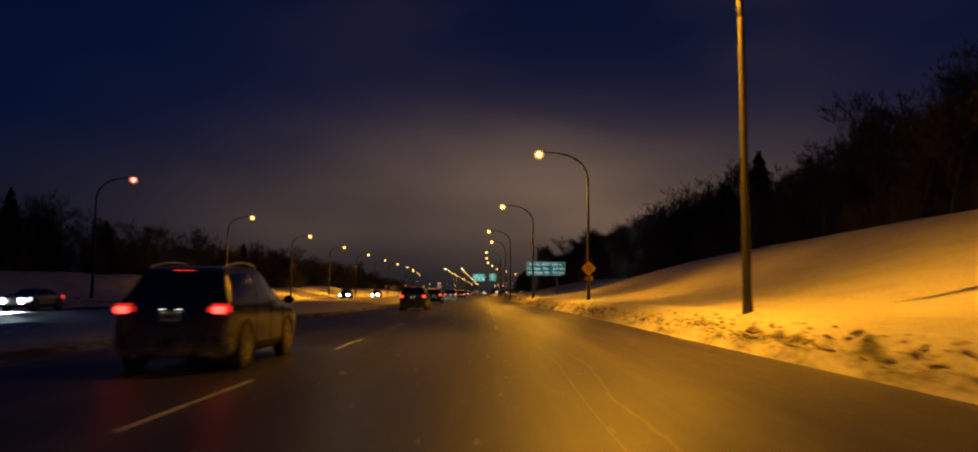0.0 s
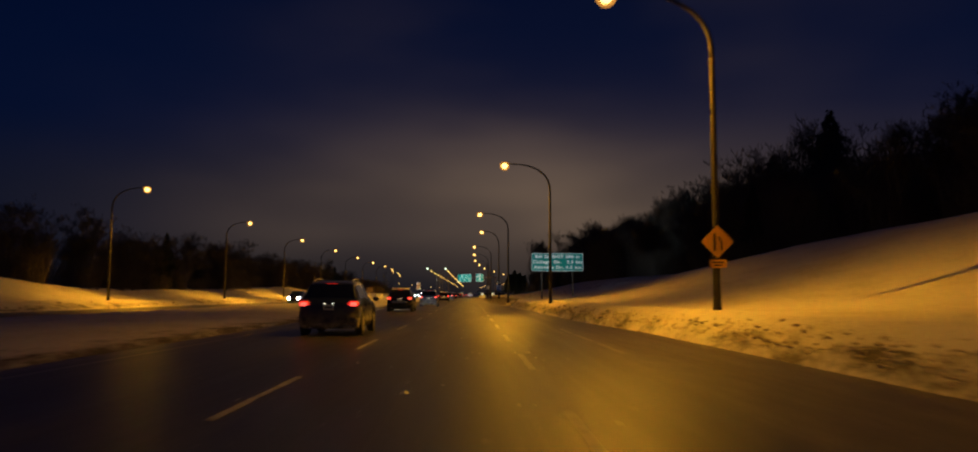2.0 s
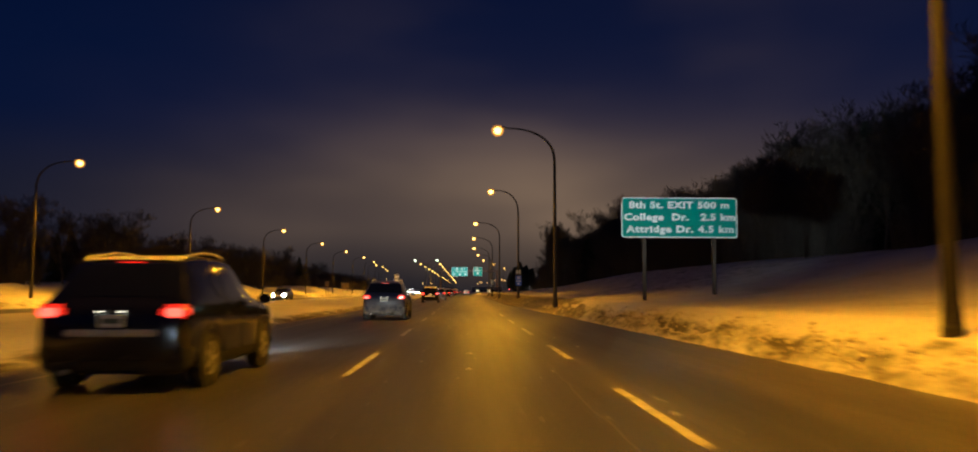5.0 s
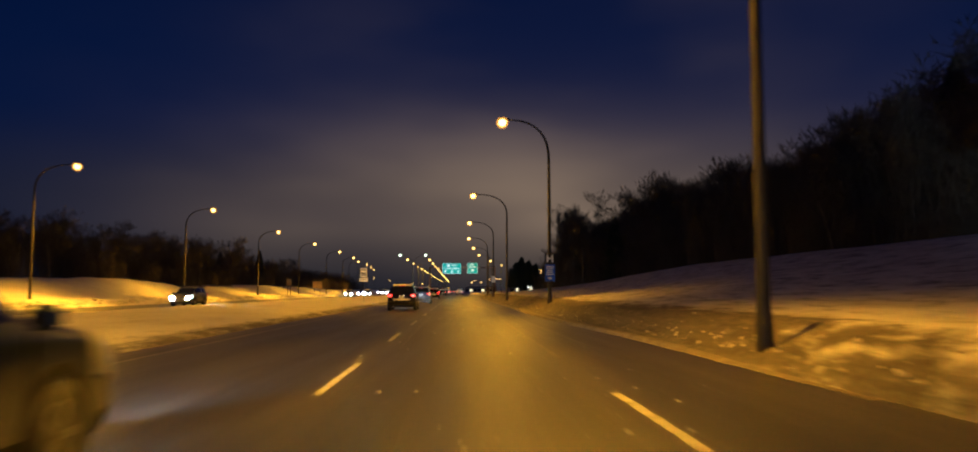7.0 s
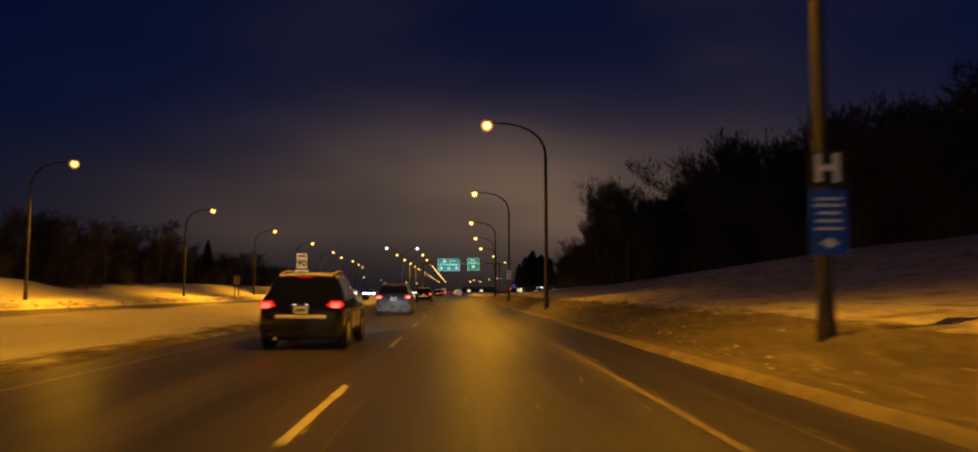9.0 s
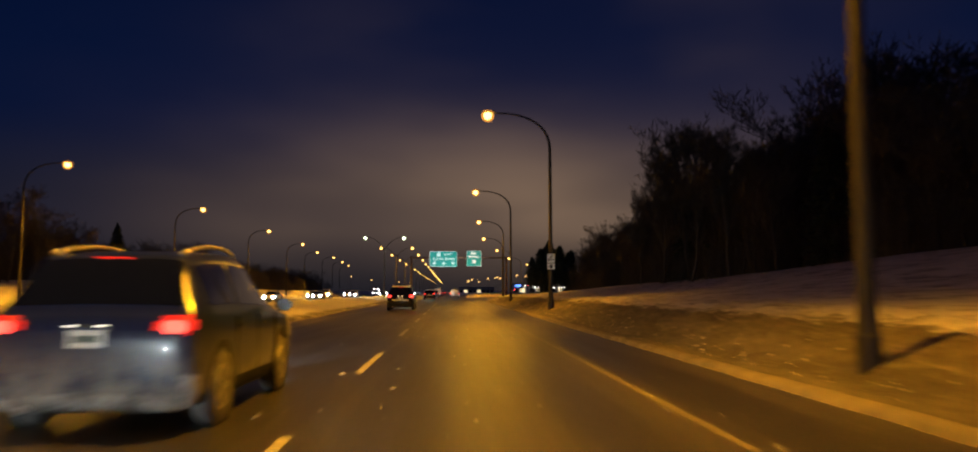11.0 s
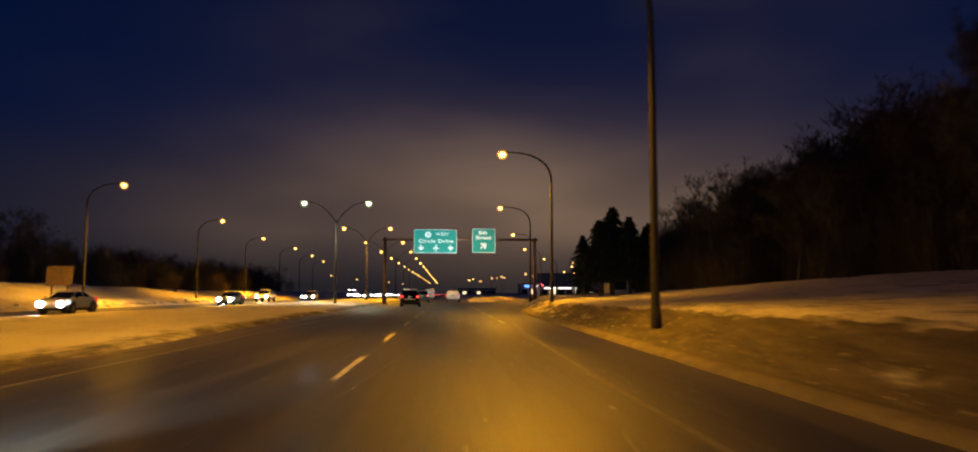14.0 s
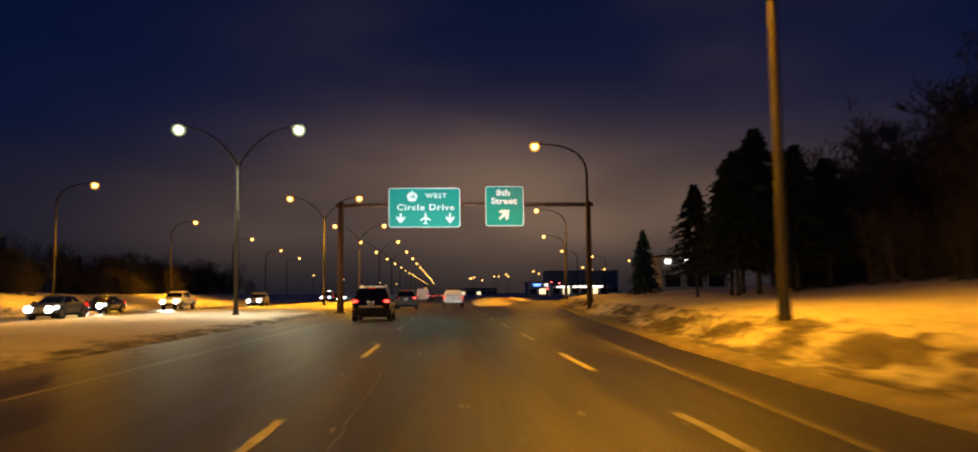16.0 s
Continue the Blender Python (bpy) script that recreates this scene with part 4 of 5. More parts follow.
def spruce(seed, height, width, foot=0.6, power=0.85):
    """A spruce: straight trunk with whorls of drooping, ragged boughs."""
    rnd = random.Random(seed)
    e = thing("spruce_tree", "dark green spruce tree with drooping ragged boughs", "tree", "spruces on the banks")
    part("trunk", tube([(0, 0, -0.3), (0, 0, height * 0.5), (0, 0, height)], [0.2, 0.12, 0.02], 6), BARK, e, "", True)
    vs, fs = [], []
    z = foot
    while z < height * 0.985:
        reach = width * (1 - z / height) ** power * (0.95 + 0.16 * noise.noise(Vector((seed, z * 0.5, 0)))) + 0.05
        for k in range(16):
            a = rnd.uniform(0, 2 * math.pi)
            l = reach * rnd.uniform(0.5, 1.15)
            lift_ = rnd.uniform(-0.022, 0.022) * height
            for j in range(7):
                f = 0.25 + 0.75 * j / 6
                c = Vector((math.cos(a) * l * f, math.sin(a) * l * f, z + lift_ - 0.30 * l * f * f + rnd.uniform(-0.12, 0.12)))
                s = min(0.62 * (1.15 - f * 0.6), 0.12 + reach * 0.42)
                for _ in range(2):
                    b = a + rnd.uniform(-1.3, 1.3)
                    out = Vector((math.cos(b) * s, math.sin(b) * s, rnd.uniform(-0.4, 0.12) * s))
                    up = Vector((rnd.uniform(-0.2, 0.2), rnd.uniform(-0.2, 0.2), rnd.uniform(0.1, 0.3))) * s
                    i = len(vs)
                    vs += [c - up, c + out, c + up]
                    fs.append((i, i + 1, i + 2))
        z += height * 0.032
    me = bpy.data.meshes.new("crown")
    me.from_pydata(vs, [], fs)
    me.materials.append(NEEDLE)
    ob = new("crown", me)
    ob.parent = e
    return e


def shrub(seed, height):
    rnd = random.Random(seed)
    bm = bmesh.new()
    for _ in range(46):
        a, lean = rnd.uniform(0, 2 * math.pi), rnd.uniform(0.05, 0.55)
        d = Vector((math.cos(a) * lean, math.sin(a) * lean, 1)).normalized()
        p = Vector((rnd.uniform(-0.9, 0.9), rnd.uniform(-0.9, 0.9), -0.2))
        l = height * rnd.uniform(0.55, 1.0)
        tube([p, p + d * l * 0.5, p + (d + Vector((0, 0, 0.25))).normalized() * l], [0.022, 0.015, 0.006], 3, bm, cap=False)
        for _ in range(6):
            f = rnd.uniform(0.3, 0.95)
            b = p + d * l * f
            s = Vector((rnd.uniform(-1, 1), rnd.uniform(-1, 1), rnd.uniform(0.1, 1))).normalized() * l * 0.3
            tube([b, b + s * 0.5, b + s], [0.010, 0.008, 0.004], 3, bm, cap=False)
    e = thing("shrub", "leafless dark shrub with many thin stems", "shrub", "shrubs at the edge of the trees")
    part("crown", bm, TWIG, e)
    return e


DECID = [bare_tree(11, 11.5, 0.75, (9, 6, 5, 4), "tall bare deciduous tree with dark branches"), bare_tree(12, 10.0, 0.85, (9, 6, 5, 4), "tall bare deciduous tree with dark branches"),
         bare_tree(13, 12.5, 0.55, (10, 6, 4, 4), "tall bare deciduous tree with dark branches"), bare_tree(14, 9.0, 0.95, (8, 7, 5, 4), "tall bare deciduous tree with dark branches")]
POPLAR = bare_tree(15, 12.0, 0.36, (12, 7, 4, 4), "tall slender bare poplar with upright branches")
SPRUCE = [spruce(21, 12.0, 3.6), spruce(22, 9.0, 2.5)]
PINE = spruce(23, 12.0, 4.8, 2.8, 0.66)
SHRUB = [shrub(31, 3.6), shrub(32, 2.6)]
used = set()


def plant(kind, x, y, s):
    src = kind
    if src.name in used:
        ob = copy_thing(src, Matrix())
    else:
        ob, _ = src, used.add(src.name)
    ob.matrix_world = spot(x, y, s)


def spot(x, y, s):
    return pose(x, y, ground_z(x, y), 0, 0, rt.uniform(0, 360)) @ Matrix.Diagonal((s * rt.uniform(0.9, 1.1), s * rt.uniform(0.9, 1.1), s, 1))


DEEP = {"v": [], "f": [], "m": [], "n": 0}


def plant_deep(kind, x, y, s):
    """A tree or shrub in the depth of the wood, joined with the others."""
    m = np.array(spot(x, y, s))
    for ch in kind.children:
        me = ch.data
        n = len(me.vertices)
        co = np.empty(n * 3)
        me.vertices.foreach_get("co", co)
        co = co.reshape(-1, 3) @ m[:3, :3].T + m[:3, 3]
        DEEP["v"].append(co)
        DEEP["f"].extend([[DEEP["n"] + k for k in p.vertices] for p in me.polygons])
        DEEP["m"].extend([0 if ch.name.startswith("trunk") else 1 if me.materials[0] == TWIG else 2] * len(me.polygons))
        DEEP["n"] += n


rt = random.Random(5)
TREE_FRONT = ((-40, 33), (60, 33), (110, 27), (150, 27), (200, 27), (240, 22), (270, 25), (288, 25), (300, 22.5), (314, 22.5), (322, 25), (330, 31), (338, 38), (360, 40))
# height of the tree tops over the road, as the wood rises and dips along the bank
TREE_TOP = ((-40, 19), (40, 19.5), (66, 19.5), (75, 16), (86, 14.2), (96, 12.6), (106, 14.6), (117, 17.2), (130, 15.8), (149, 16.6), (165, 15.4), (190, 16.6),
            (204, 13.8), (226, 16.4), (245, 16.6), (262, 15.0), (280, 13.6), (300, 14.2), (325, 12.2), (350, 12.5))


def tall_of(kind):
    return max(v.co.z for ch in kind.children for v in ch.data.vertices)


TALL = {k.name: tall_of(k) for k in DECID + SPRUCE + SHRUB + [PINE, POPLAR]}


def right_wood():
    y = -14.0
    while y < 350:
        front = along(TREE_FRONT, y)
        for row in range(5):
            x = front + row * 4.5 + rt.uniform(-1.6, 1.6)
            yy = y + rt.uniform(-2, 2)
            tree_ = rt.choice(DECID + [POPLAR]) if rt.random() < 0.96 else SPRUCE[0]
            top = (along(TREE_TOP, yy) * x / (front + 4.0) - ground_z(x, yy)) * rt.uniform(0.72, 1.03)
            (plant if row < 2 else plant_deep)(tree_, x, yy, top / TALL[tree_.name])
        for _ in range(2):
            plant(rt.choice(SHRUB), front - 1.5 + rt.uniform(-1, 2.5), y + rt.uniform(-2.5, 2.5), rt.uniform(0.8, 1.3))
        for _ in range(6):
            plant_deep(rt.choice(SHRUB), front + rt.uniform(2, 14), y + rt.uniform(-2.5, 2.5), rt.uniform(1.6, 2.7))
        y += 5.2
    # a clump of tall bare poplars that stands clear of the wood
    for px, py, tall in ((20.5, 231, 12.5), (19.2, 236, 14.0), (20.8, 241, 15.0), (19.6, 246, 13.5), (21.0, 251, 12.0), (20.2, 257, 10.5)):
        plant(POPLAR, px, py, tall / TALL[POPLAR.name])
    plant(SPRUCE[1], 20.3, 346, 0.74)
    for px, py, tall in ((30.5, 268, 11.4), (32.5, 265, 11.6)):
        plant(SPRUCE[1], px, py, tall / TALL[SPRUCE[1].name])
    # spruces where the ramp leaves
    for px, py, tall in ((14.0, 309.5, 6.4), (15.0, 306.0, 7.6), (16.7, 307.4, 9.0), (17.9, 305.4, 7.6), (18.8, 309.0, 8.0), (20.4, 307.0, 7.0), (16.0, 309.6, 7.8), (17.2, 311.0, 8.2), (19.6, 305.4, 6.6)):
        plant(PINE, px, py, tall / TALL[PINE.name])


def left_wood():
    y = 20.0
    while y < 430:
        for row in range(3):
            x = -43 - row * 5 + rt.uniform(-2, 2)
            s = rt.uniform(0.52, 0.80) * (1.0 - 0.35 * smooth01(y, 200, 380))
            (plant if row < 1 else plant_deep)(rt.choice(DECID if rt.random() < 0.78 else SPRUCE), x, y + rt.uniform(-2.5, 2.5), s)
        for _ in range(4):
            plant_deep(rt.choice(SHRUB), -48 + rt.uniform(-5, 4), y + rt.uniform(-3, 3), rt.uniform(1.3, 2.1))
        plant(rt.choice(SHRUB), -40.5 + rt.uniform(-1.5, 1.5), y + rt.uniform(-3, 3), rt.uniform(0.8, 1.3))
        y += 6.5


right_wood()
left_wood()
for kind_ in DECID + SPRUCE + SHRUB + [PINE, POPLAR]:
    if kind_.name not in used:
        plant(kind_, -47, 300, 0.8)
wood = bpy.data.meshes.new("woodland")
wood.from_pydata(np.concatenate(DEEP["v"]), [], DEEP["f"])
for mm in (BARK, TWIG, NEEDLE):
    wood.materials.append(mm)
wood.polygons.foreach_set("material_index", DEEP["m"])
tagged(new("woodland", wood), "dense dark bare wood on the banks", "woodland", kind="stuff")

# ---------------------------------------------------------------- vehicles
def car_paint(name, color, grime, amount, rough=0.28):
    """Lacquer with salt grime that thickens towards the sills."""
    m = bpy.data.materials.new(name)
    m.use_nodes = True
    nt = m.node_tree
    p = nt.nodes["Principled BSDF"]
    math_, noise_, stretch, step_, blend = chain(nt)
    pos = nt.nodes.new("ShaderNodeTexCoord").outputs["Object"]
    xyz = nt.nodes.new("ShaderNodeSeparateXYZ")
    nt.links.new(pos, xyz.inputs[0])
    n = noise_(pos, 3.0, 6, 0.65)
    low = math_("SUBTRACT", 1.0, step_(math_("ADD", xyz.outputs[2], math_("MULTIPLY", n, 0.5)), 0.55, 1.25))
    f = math_("MULTIPLY", math_("MULTIPLY", low, step_(n, 0.3, 0.65)), amount, clamp=True)
    nt.links.new(blend(f, color, grime), p.inputs["Base Color"])
    nt.links.new(math_("MULTIPLY_ADD", f, 0.5, rough), p.inputs["Roughness"])
    p.inputs["Coat Weight"].default_value = 0.5
    return m


PAINT = {"blue": car_paint("dirty_dark_blue_paint", (0.012, 0.018, 0.05), (0.30, 0.28, 0.25), 1.0),
         "black": car_paint("black_paint", (0.006, 0.006, 0.007), (0.12, 0.11, 0.10), 0.2, 0.14),
         "white": car_paint("white_paint", (0.78, 0.78, 0.76), (0.40, 0.37, 0.33), 0.6),
         "grey": car_paint("dark_grey_paint", (0.035, 0.036, 0.04), (0.28, 0.26, 0.23), 0.6),
         "red": car_paint("dark_red_paint", (0.16, 0.015, 0.012), (0.28, 0.26, 0.23), 0.5),
         "silver": car_paint("silver_paint", (0.36, 0.36, 0.37), (0.28, 0.26, 0.23), 0.5)}
GLASS = mat("dark_car_glass", (0.006, 0.007, 0.008), 0.06, coat=0.6)
PLASTIC = mat("black_bumper_plastic", (0.022, 0.022, 0.022), 0.65, scale=4.0, dark=0.7, fine=60.0)
RUBBER = mat("snowy_tyre_rubber", (0.045, 0.044, 0.042), 0.85, scale=7.0, dark=0.5)
ALLOY = mat("salted_alloy_rim", (0.50, 0.47, 0.42), 0.45, 0.6, scale=5.0, dark=0.6)
CHROME = mat("brushed_chrome_trim", (0.62, 0.60, 0.56), 0.35, 0.6)
RED_DIM = mat("red_lens", (0.35, 0.01, 0.008), 0.2, emit=(1.0, 0.03, 0.015), strength=0.7)
RED_ON = mat("glowing_tail_lamp", (0.6, 0.03, 0.02), 0.2, emit=(1.0, 0.075, 0.05), strength=3.2)
BEAM = mat("glowing_headlamp", (0.9, 0.9, 0.9), 0.2, emit=(0.92, 0.97, 1.0), strength=70.0)
WARM_BEAM = mat("glowing_halogen_headlamp", (0.9, 0.9, 0.85), 0.2, emit=(1.0, 0.90, 0.66), strength=60.0)
HEAD_GLOW = mat("lit_headlight_lens", (0.9, 0.9, 0.9), 0.15, emit=(0.72, 0.90, 1.0), strength=1.6)
WARM_GLOW = mat("lit_halogen_lens", (0.9, 0.9, 0.85), 0.15, emit=(1.0, 0.88, 0.60), strength=1.4)
PLATE = mat("pale_plate", (0.74, 0.74, 0.70), 0.5)
LAMP_W = mat("lit_plate_lamp", (0.9, 0.9, 0.85), 0.3, emit=(1.0, 0.93, 0.75), strength=1.6)
GRIMY = mat("salt_caked_plastic", (0.46, 0.44, 0.41), 0.8, scale=3.5, dark=0.12, fine=30.0)
CAKED = mat("snow_caked_ledge", (0.74, 0.72, 0.68), 0.8, scale=6.0, dark=0.8)
TYRE_CAKED = mat("salt_caked_tyre", (0.20, 0.19, 0.175), 0.85, scale=5.0, dark=0.4, fine=40.0)
PLATE_BAR = mat("plate_bar", (0.12, 0.16, 0.14), 0.6)
LADDER = mat("aluminium_rack", (0.5, 0.5, 0.5), 0.4, 0.8)
AMBER = mat("amber_beacon_lens", (0.7, 0.3, 0.02), 0.3, emit=(1.0, 0.5, 0.05), strength=3.0)

# stations along a body: y, half width, sill, belt, roof, half width of the roof
SUV = ((0.0, .80, .42, .80, .93, .68), (.05, .89, .30, .95, 1.04, .76), (.14, .92, .24, 1.02, 1.13, .78), (.32, .93, .22, 1.06, 1.38, .71), (.50, .935, .22, 1.07, 1.58, .67),
       (.75, .94, .22, 1.07, 1.655, .665), (1.5, .94, .22, 1.06, 1.70, .67), (2.4, .94, .22, 1.04, 1.68, .655), (2.75, .94, .22, 1.03, 1.58, .64), (3.45, .935, .22, 1.02, 1.12, .69),
       (3.65, .93, .22, 1.01, 1.07, .71), (4.25, .91, .23, .93, .98, .67), (4.50, .86, .28, .77, .87, .61), (4.60, .75, .38, .65, .71, .53))
SEDAN = ((0.0, .74, .48, .78, .90, .62), (.05, .84, .36, .90, 1.00, .70), (.14, .88, .28, .95, 1.03, .70), (.60, .90, .24, .96, 1.06, .68), (.80, .90, .24, .96, 1.10, .66),
         (1.35, .90, .23, .96, 1.38, .58), (1.7, .90, .23, .96, 1.44, .58), (2.4, .90, .23, .95, 1.45, .58), (2.65, .90, .23, .94, 1.38, .58), (3.35, .895, .23, .92, 1.00, .66),
         (3.55, .89, .24, .91, .97, .68), (4.2, .87, .26, .82, .88, .62), (4.46, .81, .32, .70, .77, .56), (4.55, .70, .42, .60, .64, .48))
PICKUP = ((0.0, .88, .62, .96, 1.12, .82), (.03, .95, .55, 1.00, 1.17, .88), (.10, .97, .50, 1.02, 1.18, .90), (.6, .98, .48, 1.06, 1.19, .90), (1.72, .98, .48, 1.08, 1.20, .90),
          (1.80, .98, .48, 1.10, 1.30, .82), (1.95, .98, .48, 1.12, 1.80, .70), (2.5, .98, .47, 1.12, 1.88, .70), (3.5, .98, .47, 1.12, 1.86, .69), (3.85, .98, .47, 1.12, 1.74, .68), (4.45, .97, .47, 1.14, 1.24, .78),
          (4.7, .96, .48, 1.12, 1.19, .80), (5.4, .95, .50, 1.05, 1.10, .76), (5.62, .88, .56, .88, .98, .68), (5.7, .78, .62, .76, .84, .60))
VAN = ((0.0, .90, .50, 1.10, 2.05, .84), (.03, .96, .44, 1.12, 2.12, .90), (.12, .98, .40, 1.12, 2.16, .92), (1.5, .99, .38, 1.12, 2.18, .93), (3.2, .99, .38, 1.12, 2.16, .92), (3.7, .99, .38, 1.10, 2.05, .88), (4.4, .98, .38, 1.08, 1.30, .80),
       (4.6, .96, .40, 1.05, 1.18, .78), (5.15, .92, .44, .95, 1.02, .70), (5.32, .82, .52, .80, .86, .60))


def catmull(p0, p1, p2, p3, f):
    return tuple(0.5 * (2 * b + (c - a) * f + (2 * a - 5 * b + 4 * c - d) * f * f + (3 * b - a - 3 * c + d) * f ** 3) for a, b, c, d in zip(p0, p1, p2, p3))


def sample(seq, u):
    i = min(max(int(math.floor(u)), 0), len(seq) - 2)
    f = u - i
    return catmull(seq[max(i - 1, 0)], seq[i], seq[i + 1], seq[min(i + 2, len(seq) - 1)], f)


def surface(stations, u, v):
    y, w, z0, z1, z2, wr = sample(stations, u)
    h = z2 - z1
    prof = ((0, z0), (.80 * w, z0), (.965 * w, z0 + .10), (w, z0 + .48 * (z1 - z0)), (.965 * w, z1), (wr + .03, z2 - .13 * h - .01), (.78 * wr, z2), (0, z2 + .012))
    x, z = sample(prof, v)
    return Vector((max(x, 0.0), y, z))


def shell(stations, u0, u1, v0, v1, nu, nv, lift=0.0, both=True, mirror=False):
    """A patch of the body surface; both: carried across the middle line, mirror: on both sides."""
    bm = bmesh.new()
    sides = (1, -1) if (mirror or both) else (1,)
    for s in sides:
        rows = []
        for i in range(nu + 1):
            row = []
            for j in range(nv + 1):
                u, v = u0 + (u1 - u0) * i / nu, v0 + (v1 - v0) * j / nv
                p = surface(stations, u, v)
                if lift:
                    e = 0.02
                    du = surface(stations, min(u + e, len(stations) - 1), v) - surface(stations, max(u - e, 0), v)
                    dv = surface(stations, u, min(v + e, 7)) - surface(stations, u, max(v - e, 0))
                    n = dv.cross(du)
                    if n.length > 1e-9:
                        n.normalize()
                        mid = Vector((0, p.y, 0.8))
                        if n.dot(p - mid) < 0 and abs(n.y) < 0.95:
                            n.negate()
                        p = p + n * lift
                row.append(bm.verts.new((s * p.x, p.y, p.z)))
            rows.append(row)
        for r0, r1 in zip(rows, rows[1:]):
            for j in range(nv):
                q = (r0[j], r0[j + 1], r1[j + 1], r1[j])
                bm.faces.new(q if s > 0 else q[::-1])
    bmesh.ops.remove_doubles(bm, verts=bm.verts, dist=0.0015)
    return bm


def closed_body(stations, nu, nv):
    bm = shell(stations, 0, len(stations) - 1, 0, 7, nu, nv)
    bmesh.ops.remove_doubles(bm, verts=bm.verts, dist=0.002)
    edges = [e for e in bm.edges if e.is_boundary]
    if edges:
        bmesh.ops.holes_fill(bm, edges=edges, sides=0)
    bmesh.ops.recalc_face_normals(bm, faces=bm.faces)
    return bm


def wheel(parent, x, y, r, s, caked=False):
    tyre = lathe([(r * .62, -.10), (r * .90, -.115), (r * .985, -.08), (r, -.03), (r, .03), (r * .985, .08), (r * .90, .115), (r * .62, .10)], 22, "X", m=Matrix.Translation((x, y, r)))
    w = part("wheel", tyre, TYRE_CAKED if caked else RUBBER, parent, "tyre caked with salt and snow" if caked else "", True)
    rim = lathe([(r * .62, .085), (r * .60, .112), (r * .54, .10), (r * .50, .06), (.06, .055), (.05, .09), (.01, .09)], 22, "X", m=Matrix.Translation((x, y, r)) @ Matrix.Diagonal((s, 1, 1, 1)))
    for k in range(5):
        a = 2 * math.pi * k / 5
        box(x + s * .088, y + math.cos(a) * r * .30, r + math.sin(a) * r * .30, .03, r * .52, .06, 0, rim, Matrix.Rotation(a, 4, "X"))
    part("rim", rim, ALLOY, w, "salt-stained alloy rim")
    return w


